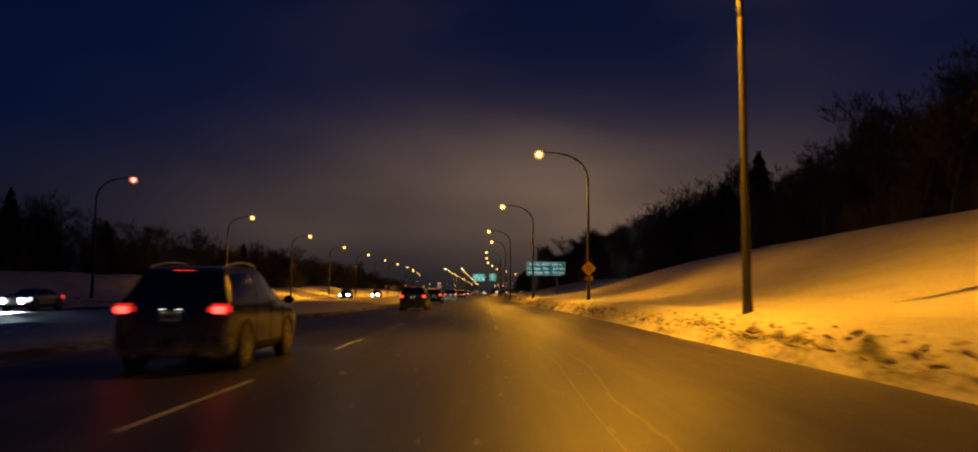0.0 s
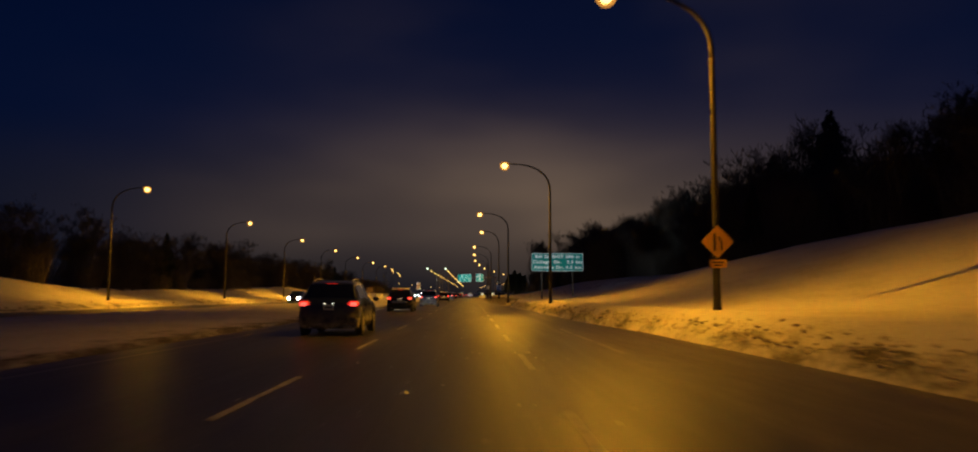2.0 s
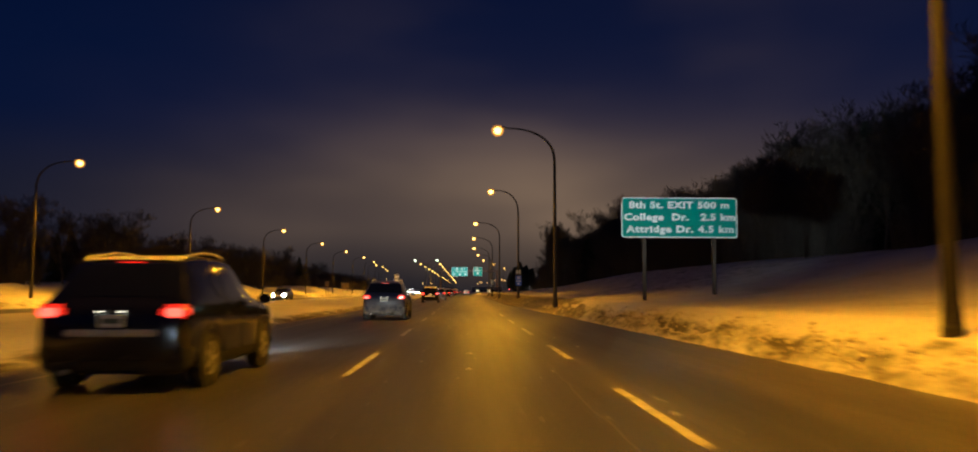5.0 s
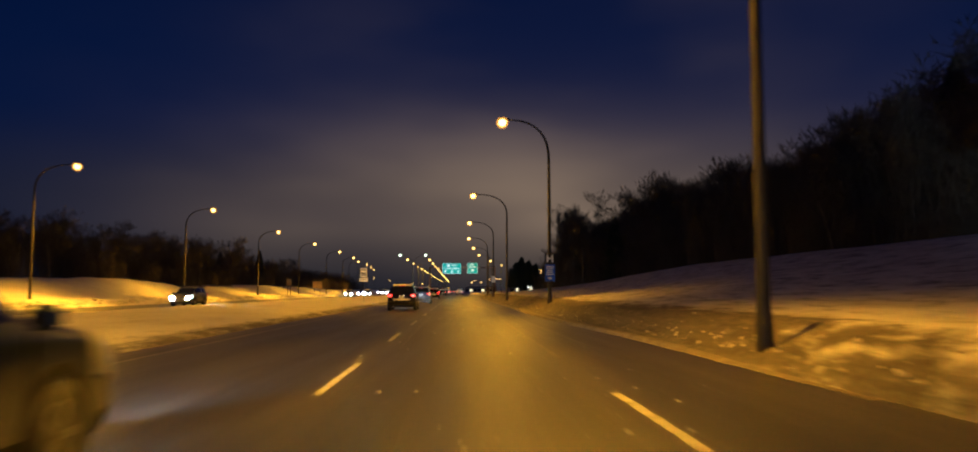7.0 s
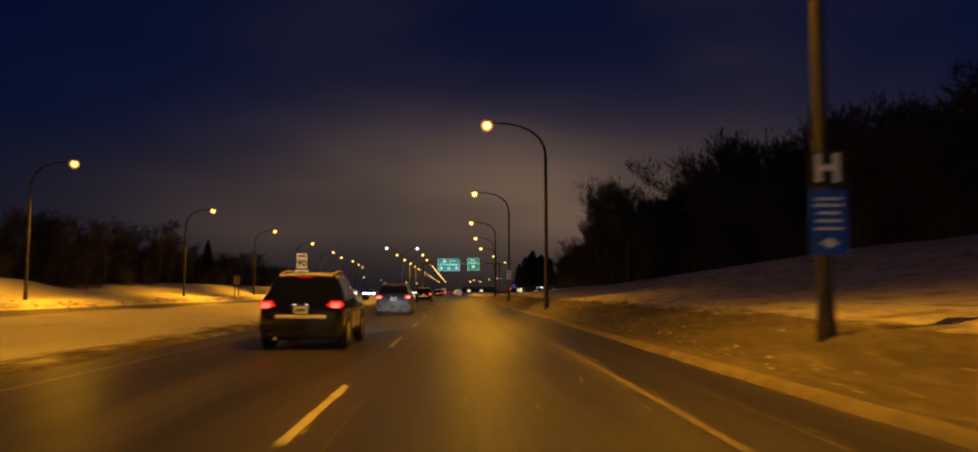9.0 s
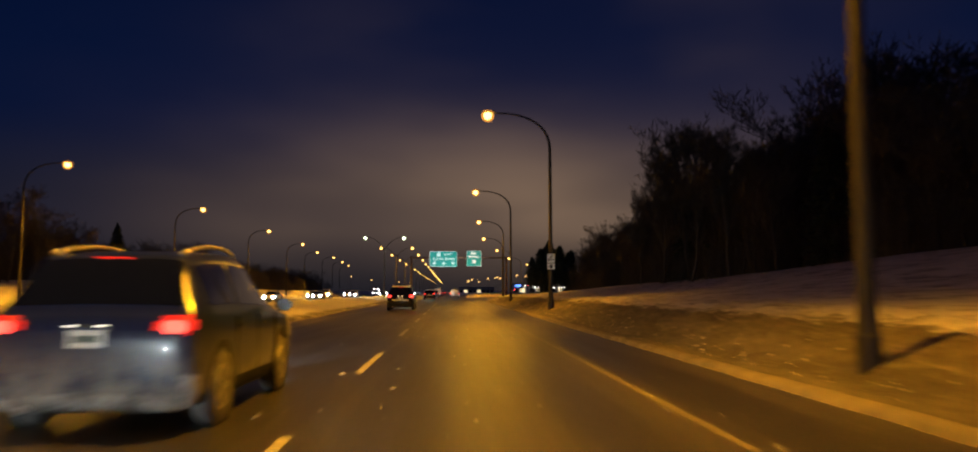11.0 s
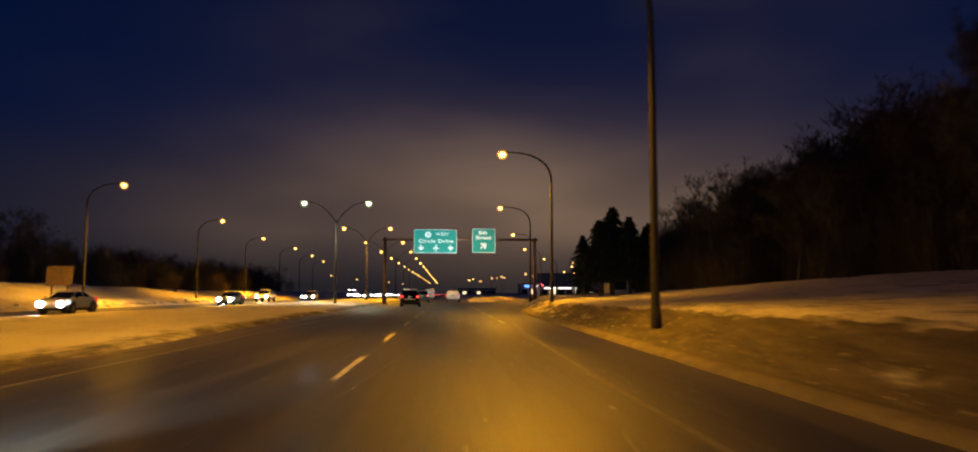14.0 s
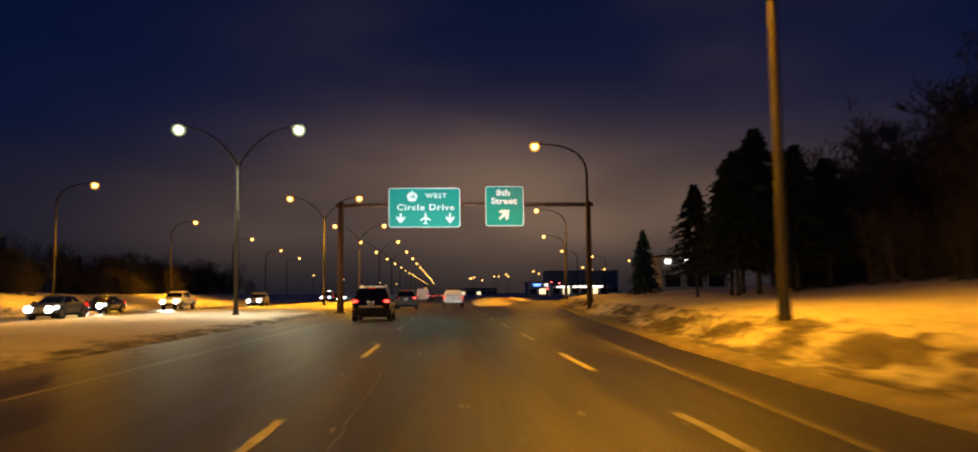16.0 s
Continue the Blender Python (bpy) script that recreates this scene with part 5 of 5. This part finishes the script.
def vehicle(name, label, category, st, paint, tail=True, nose_on=True, rear_u=(2.15, 4.05), wheels=(.86, 3.58), r=.36, rails=False, strip_=False, windows=((4.35, 6.0), (6.15, 8.5)),
            shield=(8.15, 9.6), head_mat=None, beam_watts=0.0, rear_glass=True, beam_tilt=-1.5, beam_cone=50, beam_turn=0, bumper=None, snowy=False, low_watts=0.0, dazzle=False):
    e = thing(name, label, category, "traffic on the road")
    n = len(st) - 1
    part("body", closed_body(st, n * 4, 24), PAINT[paint], e, "", True)
    if rear_glass:
        part("rear_window", shell(st, rear_u[0], rear_u[1], 5.15, 7, 8, 8, .006), GLASS, e, "dark tinted rear window", True)
    for a, b in windows:
        for s in (1, -1):
            bm = shell(st, a, b, 4.18, 4.93, 8, 5, .006, False, False)
            if s < 0:
                bmesh.ops.transform(bm, matrix=Matrix.Diagonal((-1, 1, 1, 1)), verts=bm.verts)
            part("side_window", bm, GLASS, e, "", True)
    part("windscreen", shell(st, shield[0], shield[1], 5.15, 7, 8, 8, .006), GLASS, e, "", True)
    bump_ = part("rear_bumper", shell(st, .25, 2.3, 0, 2.75, 6, 9, .012), bumper or PLASTIC, e, "black plastic bumper", True)
    part("front_bumper", shell(st, n - 2.1, n - .2, 0, 2.5, 6, 9, .010), PLASTIC, e, "", True)
    w = st[6][1]
    for wy in wheels:
        for s in (1, -1):
            part("wheel_arch", lathe([(r * 1.20, -.03), (r * 1.22, .012), (r * 1.02, .016), (r * 1.0, -.03)], 22, "X", m=Matrix.Translation((s * (w - .005), wy, r + .02)) @ Matrix.Diagonal((s, 1, 1, 1))), PLASTIC, e)
            wheel(e, s * (w - .095), wy, r, s, bumper is GRIMY)
    for s in (1, -1):
        bm = shell(st, .35, 2.9, 3.45, 4.35, 8, 5, .014, False, False)
        if s < 0:
            bmesh.ops.transform(bm, matrix=Matrix.Diagonal((-1, 1, 1, 1)), verts=bm.verts)
        sill = shell(st, 3.5, n - 3, 1.4, 2.35, 14, 4, .008, False, False)
        if s < 0:
            bmesh.ops.transform(sill, matrix=Matrix.Diagonal((-1, 1, 1, 1)), verts=sill.verts)
        part("sill", sill, PLASTIC, e, "", True)
        if st is SUV:
            bm.free()
            bm = box(s * .755, .085, .985, .33, .19, .18, .045)
            box(s * .60, .045, .965, .12, .10, .10, .03, bm)
        lampb = part("tail_light", bm, RED_DIM, e, "red tail light", True)
        if tail:
            z = st[2][3] - .075
            part("bulb", box(s * (st[1][1] - .13), st[1][0] - (.065 if st is SUV else .028), .975 if st is SUV else z, .21, .05, .11, .02), RED_ON, lampb, "brightly lit red lamp")
        part("mirror", box(s * (w + .13), shield[1] * .0 + st[int(shield[1])][0] - .35, st[6][3] + .06, .20, .10, .15, .035), PAINT[paint], e)
        bm = shell(st, n - 2.4, n - .75, 3.3, 4.15, 6, 4, .012, False, False)
        if s < 0:
            bmesh.ops.transform(bm, matrix=Matrix.Diagonal((-1, 1, 1, 1)), verts=bm.verts)
        hl = part("headlight", bm, (WARM_GLOW if head_mat else HEAD_GLOW) if dazzle else ALLOY, e, "glowing headlight" if dazzle else "", True)
        if nose_on:
            q = surface(st, n - .9, 3.7)
            # dazzle bulbs are drawn larger, with the headlamp glare put into their size
            hr = .19 if dazzle else .09
            part("bulb", lathe([(.02, -.02), (hr * .85, -.015), (hr, .02), (hr * .85, .04), (hr * .4, .06)], 16, m=Matrix.Translation((s * (q.x - .20), q.y + .07, q.z)) @ Matrix.Rotation(radians(-90), 4, "X")), head_mat or BEAM, hl, "bright headlamp")
    part("number_plate", box(0, st[0][0] - .012, st[1][3] - .08, .31, .02, .155, .006), PLATE, e, "pale plate with plain bars")
    part("plate_bar", box(0, st[0][0] - .026, st[1][3] - .08, .22, .006, .06), PLATE_BAR, bump_)
    if st is SUV:
        part("rear_wiper", tube([(.02, .20, 1.16), (.16, .215, 1.18), (.42, .26, 1.23)], .012, 6), PLASTIC, e)
        part("brake_light", box(0, .515, 1.60, .34, .03, .03, .006), RED_DIM, e, "high red brake light")
        part("tailgate_handle", box(0, .012, .985, .30, .03, .03, .008), PLASTIC, e)
        part("exhaust_pipe", tube([(-.55, -.03, .25), (-.55, .5, .26)], .035, 10), CHROME, e)
        for s in (1, -1):
            # reflectors share the emissive tail lens material, so a glow is painted in
            part("reflector", box(s * .66, .02, .50, .15, .03, .05, .008), RED_DIM, e, "small red reflector with an added glow")
            for hy in (1.55, 2.55):
                part("door_handle", box(s * .945, hy, .93, .03, .17, .03, .008), PAINT[paint], e)
            for dy in (1.42, 2.32, 3.22):
                part("door_seam", box(s * .935, dy, .72, .018, .012, .62), PLASTIC, e)
    for s in (1, -1):
        part("plate_lamp", box(s * .13, st[0][0] - .030, st[1][3] + .035, .07, .03, .016, .004), LAMP_W, bump_, "small lit plate lamp")
    if snowy:
        part("roof_snow", shell(st, 4.3, 8.0, 5.75, 7, 10, 8, .018), CAKED, e, "thin crust of snow on the roof", True)
    if rails:
        for s in (1, -1):
            pts = [(s * .60, .62 + 1.75 * k / 10, surface(st, 4.6 + 2.2 * k / 10, 6).z + .012 + .06 * math.sin(math.pi * k / 10) ** .45) for k in range(11)]
            part("roof_rail", tube(pts, .022, 8), CHROME, e, "pale curved roof rail", True)
    if strip_:
        part("trim_strip", box(0, .0, st[1][3] - .225, 1.12, .05, .085, .016), CAKED, e, "pale strip under the plate")
    for beam_watts, beam_tilt, beam_cone, beam_turn in ((beam_watts, beam_tilt, beam_cone, beam_turn), (low_watts, -3.0, 70, 4)):
        if not beam_watts:
            continue
        li = bpy.data.lights.new("beam", "SPOT")
        li.energy, li.color, li.spot_size, li.spot_blend, li.shadow_soft_size = beam_watts, (0.80, 0.94, 1.0), radians(beam_cone), 1.0, 0.12
        ob = new("beam", li)
        ob.parent = e
        ob.matrix_local = pose(0, st[-1][0] + .12, .72, 90 + beam_tilt, 0, beam_turn)
    return e


def put(ob, x, y, turn=0.0):
    ob.matrix_world = pose(x, y, 0.0, 0, 0, turn)
    return ob


put(vehicle("suv", "salt-streaked dark blue SUV with lit red tail lights", "suv", SUV, "blue", bumper=GRIMY, rails=True, beam_watts=300), -3.55, 46.0)
put(vehicle("suv", "dark blue SUV with salt-caked lower body and lit tail lights", "suv", SUV, "blue", bumper=GRIMY, rails=True), -3.45, 4.0)
# narrow spot turned to the exit sign is added fill, not a headlight
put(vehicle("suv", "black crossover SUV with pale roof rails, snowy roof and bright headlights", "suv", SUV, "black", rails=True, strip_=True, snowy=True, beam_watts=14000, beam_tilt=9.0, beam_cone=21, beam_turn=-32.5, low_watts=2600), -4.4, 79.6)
put(vehicle("suv", "salt-streaked dark blue SUV with grimy bumper and red lights", "suv", SUV, "blue", bumper=GRIMY, rails=True, beam_watts=1500), -3.6, 104.5)
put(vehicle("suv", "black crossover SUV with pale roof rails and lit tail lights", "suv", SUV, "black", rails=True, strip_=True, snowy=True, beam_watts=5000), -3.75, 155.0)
put(vehicle("suv", "dark blue SUV with grimy bumper and lit tail lights", "suv", SUV, "blue", bumper=GRIMY, rails=True, beam_watts=1500), -3.6, 180.0)
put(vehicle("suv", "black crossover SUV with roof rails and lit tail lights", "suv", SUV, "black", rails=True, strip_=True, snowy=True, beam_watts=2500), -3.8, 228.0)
# wide spot tipped up at the gantry signs is an added fill light
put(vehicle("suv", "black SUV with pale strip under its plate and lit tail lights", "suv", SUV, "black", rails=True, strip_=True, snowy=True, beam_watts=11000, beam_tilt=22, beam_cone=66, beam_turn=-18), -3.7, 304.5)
put(vehicle("suv", "dark grey SUV with lit red tail lights", "suv", SUV, "grey", beam_watts=5000), -3.5, 336.0)


def rack(e, st):
    for y in (.6, 1.8, 3.0):
        part("rack_bar", tube([(-.85, y, 2.26), (.85, y, 2.26)], .022, 6), LADDER, e)
    for s in (-.35, .05):
        part("ladder_rail", box(s, 1.8, 2.31, .05, 3.2, .07), LADDER, e)
    for k in range(9):
        part("ladder_rung", tube([(-.35, .4 + .35 * k, 2.31), (.05, .4 + .35 * k, 2.31)], .016, 6), LADDER, e)
    part("beacon", lathe([(.08, 2.19), (.08, 2.30), (.05, 2.36), (.01, 2.37)], 12, m=Matrix.Translation((.45, .35, 0))), AMBER, e, "amber roof beacon")


def tailgate(e):
    part("tailgate", box(0, -.012, .90, 1.52, .03, .42, .012), PAINT["white"], e)
    part("tailgate_handle", box(0, -.032, 1.02, .22, .02, .05, .008), PLASTIC, e)
    part("step_bumper", box(0, -.06, .56, 1.78, .16, .16, .03), CHROME, e, "pale step bumper")


pickup = put(vehicle("pickup_truck", "white crew cab pickup truck with lit red tail lights", "pickup truck", PICKUP, "white", rear_u=(5.2, 6.15), wheels=(1.15, 4.65), r=.40,
                     windows=((6.4, 7.6), (7.75, 9.0)), shield=(9.1, 9.95), beam_watts=5000), 0.75, 342.0)
tailgate(pickup)
van = put(vehicle("cargo_van", "white cargo van with roof ladder rack and amber beacon", "van", VAN, "white", rear_u=(.3, 1.0), wheels=(.95, 4.3), r=.36, windows=((4.5, 5.4),), shield=(5.1, 5.95), rear_glass=False), -3.7, 398.0)
rack(van, VAN)
put(vehicle("sedan", "dark red sedan far down the road with lit tail lights", "car", SEDAN, "red", windows=((4.6, 6.3), (6.45, 8.6)), rear_u=(4.1, 5.3)), 0.4, 428.0)
put(vehicle("sedan", "dark grey sedan far down the road with lit tail lights", "car", SEDAN, "grey", windows=((4.6, 6.3), (6.45, 8.6)), rear_u=(4.1, 5.3)), -3.6, 446.0)
far_car = put(vehicle("sedan", "silver sedan far down the road with lit tail lights", "car", SEDAN, "silver", windows=((4.6, 6.3), (6.45, 8.6)), rear_u=(4.1, 5.3)), 0.5, 474.0)
for fx, fy in ((-3.6, 492), (0.6, 512), (-3.5, 540), (0.4, 556), (-3.6, 590), (0.8, 610), (-3.5, 650), (0.6, 690), (-3.6, 720), (0.5, 780), (-3.6, 800)):
    put(copy_thing(far_car, Matrix()), fx, fy)

# oncoming traffic, facing the other way
sed = dict(windows=((4.6, 6.3), (6.45, 8.6)), rear_u=(4.1, 5.3))
put(vehicle("sedan", "silver sedan with bright headlights on the far carriageway", "car", SEDAN, "silver", dazzle=True, beam_watts=9000, beam_tilt=-4, beam_turn=18, **sed), -27.4, 44.5, 180)
put(vehicle("suv", "dark SUV with dazzling blue-white headlights coming the other way", "suv", SUV, "grey", dazzle=True, beam_watts=26000, beam_tilt=-11, beam_cone=24, beam_turn=32), -23.7, 176.0, 180)
put(vehicle("sedan", "dark sedan with dazzling headlights coming the other way", "car", SEDAN, "grey", dazzle=True, beam_watts=2200, beam_tilt=-6, **sed), -23.7, 318.0, 180)
put(vehicle("suv", "black SUV with blue-white headlights coming the other way", "suv", SUV, "black", dazzle=True, beam_watts=1800, beam_tilt=-8, beam_cone=60, beam_turn=6), -23.8, 137.0, 180)
put(vehicle("sedan", "silver sedan with dazzling headlights coming the other way", "car", SEDAN, "silver", dazzle=True, beam_watts=1800, beam_tilt=-6, **sed), -23.7, 281.0, 180)
put(vehicle("sedan", "dark sedan with bright headlights coming the other way", "car", SEDAN, "black", dazzle=True, beam_watts=2200, **sed), -27.4, 333.5, 180)
put(vehicle("pickup_truck", "white pickup truck with warm headlights coming the other way", "pickup truck", PICKUP, "white", rear_u=(5.2, 6.15), wheels=(1.15, 4.65), r=.40,
            windows=((6.4, 7.6), (7.75, 9.0)), shield=(9.1, 9.95), dazzle=True, beam_watts=2200, head_mat=WARM_BEAM), -27.4, 352.0, 180)
put(vehicle("suv", "dark SUV with dazzling headlights coming the other way", "suv", SUV, "silver", dazzle=True, beam_watts=1400), -23.9, 371.0, 180)
oncoming = put(vehicle("suv", "grey SUV with dazzling headlights coming the other way", "suv", SUV, "grey", dazzle=True), -26.8, 384.0, 180)
for fx, fy in ((-23.8, 455), (-27.3, 470), (-23.7, 505), (-27.4, 530), (-23.8, 560), (-23.7, 610), (-27.4, 640), (-23.8, 700), (-27.3, 760)):
    put(copy_thing(oncoming, Matrix()), fx, fy, 180)
truck = put(vehicle("cargo_van", "pale cargo van with bluish headlights and roof lamps", "van", VAN, "white", rear_u=(.3, 1.0), wheels=(.95, 4.3), windows=((4.5, 5.4),), shield=(5.1, 5.95), rear_glass=False, tail=False, dazzle=True), -23.9, 432.0, 180)
for s in (-.55, .55):
    part("roof_lamp", lathe([(.10, -.04), (.10, .05), (.02, .06)], 10, m=Matrix.Translation((s, 3.5, 2.22)) @ Matrix.Rotation(radians(-90), 4, "X")), WARM_BEAM, truck, "bright roof lamp")

# ---------------------------------------------------------------- ploughed clods along the right edge
def clod_mesh(seed):
    rnd = random.Random(seed)
    bm = bmesh.new()
    bmesh.ops.create_icosphere(bm, subdivisions=1, radius=1.0)
    off = Vector((rnd.uniform(0, 50), rnd.uniform(0, 50), 0))
    for v in bm.verts:
        v.co *= 0.75 + 0.5 * noise.noise(v.co * 1.3 + off) + rnd.uniform(-0.12, 0.12)
        v.co.z *= 0.62
    return [v.co.copy() for v in bm.verts], [[v.index for v in f.verts] for f in bm.faces]


def clods():
    rnd = random.Random(77)
    forms = [clod_mesh(k) for k in range(8)]
    vs, fs = [], []

    def drop(x, y, s):
        cv, cf = forms[rnd.randrange(8)]
        a = rnd.uniform(0, 6.28)
        z = ground_z(x, y) - 0.05 * s
        i = len(vs)
        ca, sa = math.cos(a), math.sin(a)
        st = rnd.uniform(0.8, 1.7)
        vs.extend((x + s * (c.x * ca - c.y * sa), y + s * st * (c.x * sa + c.y * ca), z + s * c.z) for c in cv)
        fs.extend([i + k for k in f] for f in cf)
    y = -6.0
    while y < 345:
        dens = 0.5 + 0.9 * noise.noise(Vector((0, y * 0.23, 5.0)))
        early = 1.0 - 0.85 * smooth01(y, 92, 112)
        for _ in range(int(max(0, rnd.gauss(26.0, 5.0) * (0.5 + dens) * early))):
            x = along(RIGHT_EDGE, y) + (0.35 + abs(rnd.gauss(0.25, 0.30)) if y < 118 else 0.45 + abs(rnd.gauss(0.3, 0.4)))
            drop(x, y + rnd.uniform(0, 0.7), (min(abs(rnd.gauss(0.018, 0.032)), 0.08) + 0.02) * (1.0 if y < 125 else 0.55))
        if y < 100 and rnd.random() < 0.03:
            drop(along(RIGHT_EDGE, y) + rnd.uniform(0.45, 0.9), y, rnd.uniform(0.07, 0.13))
        if rnd.random() < 0.10:
            drop(along(RIGHT_EDGE, y) - rnd.uniform(0.1, 0.7), y, rnd.uniform(0.03, 0.08))
        if rnd.random() < 0.5:
            drop(FAR_FAR - abs(rnd.gauss(0.9, 0.5)), y, rnd.uniform(0.05, 0.28))
        y += 0.55
    me = bpy.data.meshes.new("snow_clods")
    me.from_pydata(vs, [], fs)
    me.materials.append(CLOD)
    tagged(new("snow_clods", me), "dirty lumps of ploughed snow along the road edge", "snow clods", kind="stuff")


clods()


# ---------------------------------------------------------------- signals, shops and lights past the exit ramp
SIG_RED = mat("lit_red_signal", (0.5, 0.02, 0.02), 0.3, emit=(1.0, 0.05, 0.06), strength=14.0)
SHOP_BLUE = mat("lit_blue_shop_sign", (0.1, 0.2, 0.8), 0.4, emit=(0.10, 0.25, 1.0), strength=3.0)
SHOP_WHITE = mat("lit_white_fascia", (0.8, 0.8, 0.8), 0.4, emit=(1.0, 0.97, 0.9), strength=2.6)
WALL = mat("pale_rendered_wall", (0.42, 0.40, 0.37), 0.8, scale=0.6, dark=0.8, fine=8.0)
ROOF_M = mat("dark_flat_roof", (0.06, 0.06, 0.065), 0.8, scale=0.5, dark=0.7)
PANE_LIT = mat("lit_window_pane", (0.6, 0.55, 0.4), 0.2, emit=(1.0, 0.80, 0.45), strength=1.2)
PANE_DARK = mat("dark_window_pane", (0.02, 0.022, 0.026), 0.1)


def signal(x, y, dz):
    g = ground_z(x, y)
    e = thing("traffic_light", "traffic signal showing red on a steel pole", "traffic light", "signals at the ramp", at=pose(x, y, 0))
    part("pole", tube([(0, 0, g - .3), (0, 0, dz + .7)], [.09, .07], 8), STEEL, e, "", True)
    h = part("signal_head", box(0, -.16, dz, .36, .24, 1.05, .03), BLACK_S, e)
    for k, mm in ((.32, SIG_RED), (0, BLACK_S), (-.32, BLACK_S)):
        part("signal_lens", lathe([(.02, .0), (.14, .0), (.15, -.03)], 12, m=Matrix.Translation((0, -.30, dz + k)) @ Matrix.Rotation(radians(-90), 4, "X")), mm, h)


signal(20.2, 421, 1.9 + ground_z(20.2, 421))
signal(34.0, 516, 4.6)
signal(27.5, 455, 3.4)


def shop(x, y, w, d, h, label, signs, lit):
    g = ground_z(x, y) - .2
    e = thing("shop_building", label, "building", "shops past the ramp", at=pose(x, y, g))
    part("wall", box(0, d / 2, h / 2, w, d, h, .05), WALL, e)
    part("roof", box(0, d / 2, h + .15, w + .5, d + .5, .3, .05), ROOF_M, e)
    n = int(w / 3)
    for k in range(n):
        px = -w / 2 + (k + .5) * w / n
        f = part("window", box(px, -.03, 1.6, w / n * .8, .08, 2.0, .02), ALU, e)
        part("pane", box(px, -.08, 1.6, w / n * .7, .03, 1.8), PANE_LIT if (k in lit) else PANE_DARK, f)
    for sx_, sw, sh, mm in signs:
        part("fascia_sign", box(sx_, -.12, h - .7, sw, .2, sh, .03), mm, e, "lit shop sign")


shop(32.2, 525, 9, 12, 4.4, "low shop with a lit blue and white fascia", ((-1.8, 2.4, .7, SHOP_BLUE), (1.8, 2.0, .5, SHOP_WHITE)), (1,))
shop(43, 515, 18, 14, 3.6, "long low shop with bright white fascia lettering panels", ((-5.5, 4, .4, SHOP_WHITE), (0, 4.6, .4, SHOP_WHITE), (5.5, 3.4, .4, SHOP_WHITE)), (1, 4))
shop(37.5, 383, 10, 8, 5.2, "pale building with wall lamps seen between the spruces", ((-4.0, .9, .6, SHOP_WHITE), (-.9, .9, .6, SHOP_WHITE), (3.4, 1.1, .6, SHOP_WHITE)), ())
shop(66, 640, 34, 16, 11.0, "three storey building far off with few lit windows", (), (2, 5, 8))
shop(20, 760, 26, 14, 4.6, "low building far off with few lit windows", (), (1, 4))


YARD = mat("small_sodium_lamp", (0.9, 0.6, 0.3), 0.3, emit=(1.0, 0.50, 0.13), strength=3.0)


def yard_lamp():
    e = thing("yard_lamp", "slim pole with one small glowing lamp in the distance", "street lamp", "distant lamps")
    part("pole", tube([(0, 0, -.3), (0, 0, 4), (0, 0, 7.0)], [.09, .07, .05], 6), STEEL, e, "", True)
    part("lamp", lathe([(.05, 6.9), (.30, 6.98), (.34, 7.1), (.26, 7.26), (.05, 7.34)], 12), YARD, e, "glowing lamp", True)
    return e


yl = yard_lamp()
spots = [(6.8, 470, -2.2), (9.5, 520, -1.2), (14, 560, -1), (19.5, 575, 0.4), (23, 560, 0.8), (27, 600, 1.0), (31, 540, 1.4), (36, 470, 0.8), (38.5, 455, -1.0), (40, 480, 2.8), (44, 500, 1.2), (47, 520, 2.0), (-30, 640, 0), (-26, 700, 0), (-48, 560, 0), (-42, 600, -1), (30, 700, 3), (45, 640, 3), (39.5, 379, 1.6)]
stand(yl, spots[0][0], spots[0][1], 0, spots[0][2])
for ax, ay, az in spots[1:]:
    ob = stand(copy_thing(yl, Matrix()), ax, ay)
    k = (7.0 + az) / 7.0
    ob.matrix_world = ob.matrix_world @ Matrix.Diagonal((1, 1, k, 1))
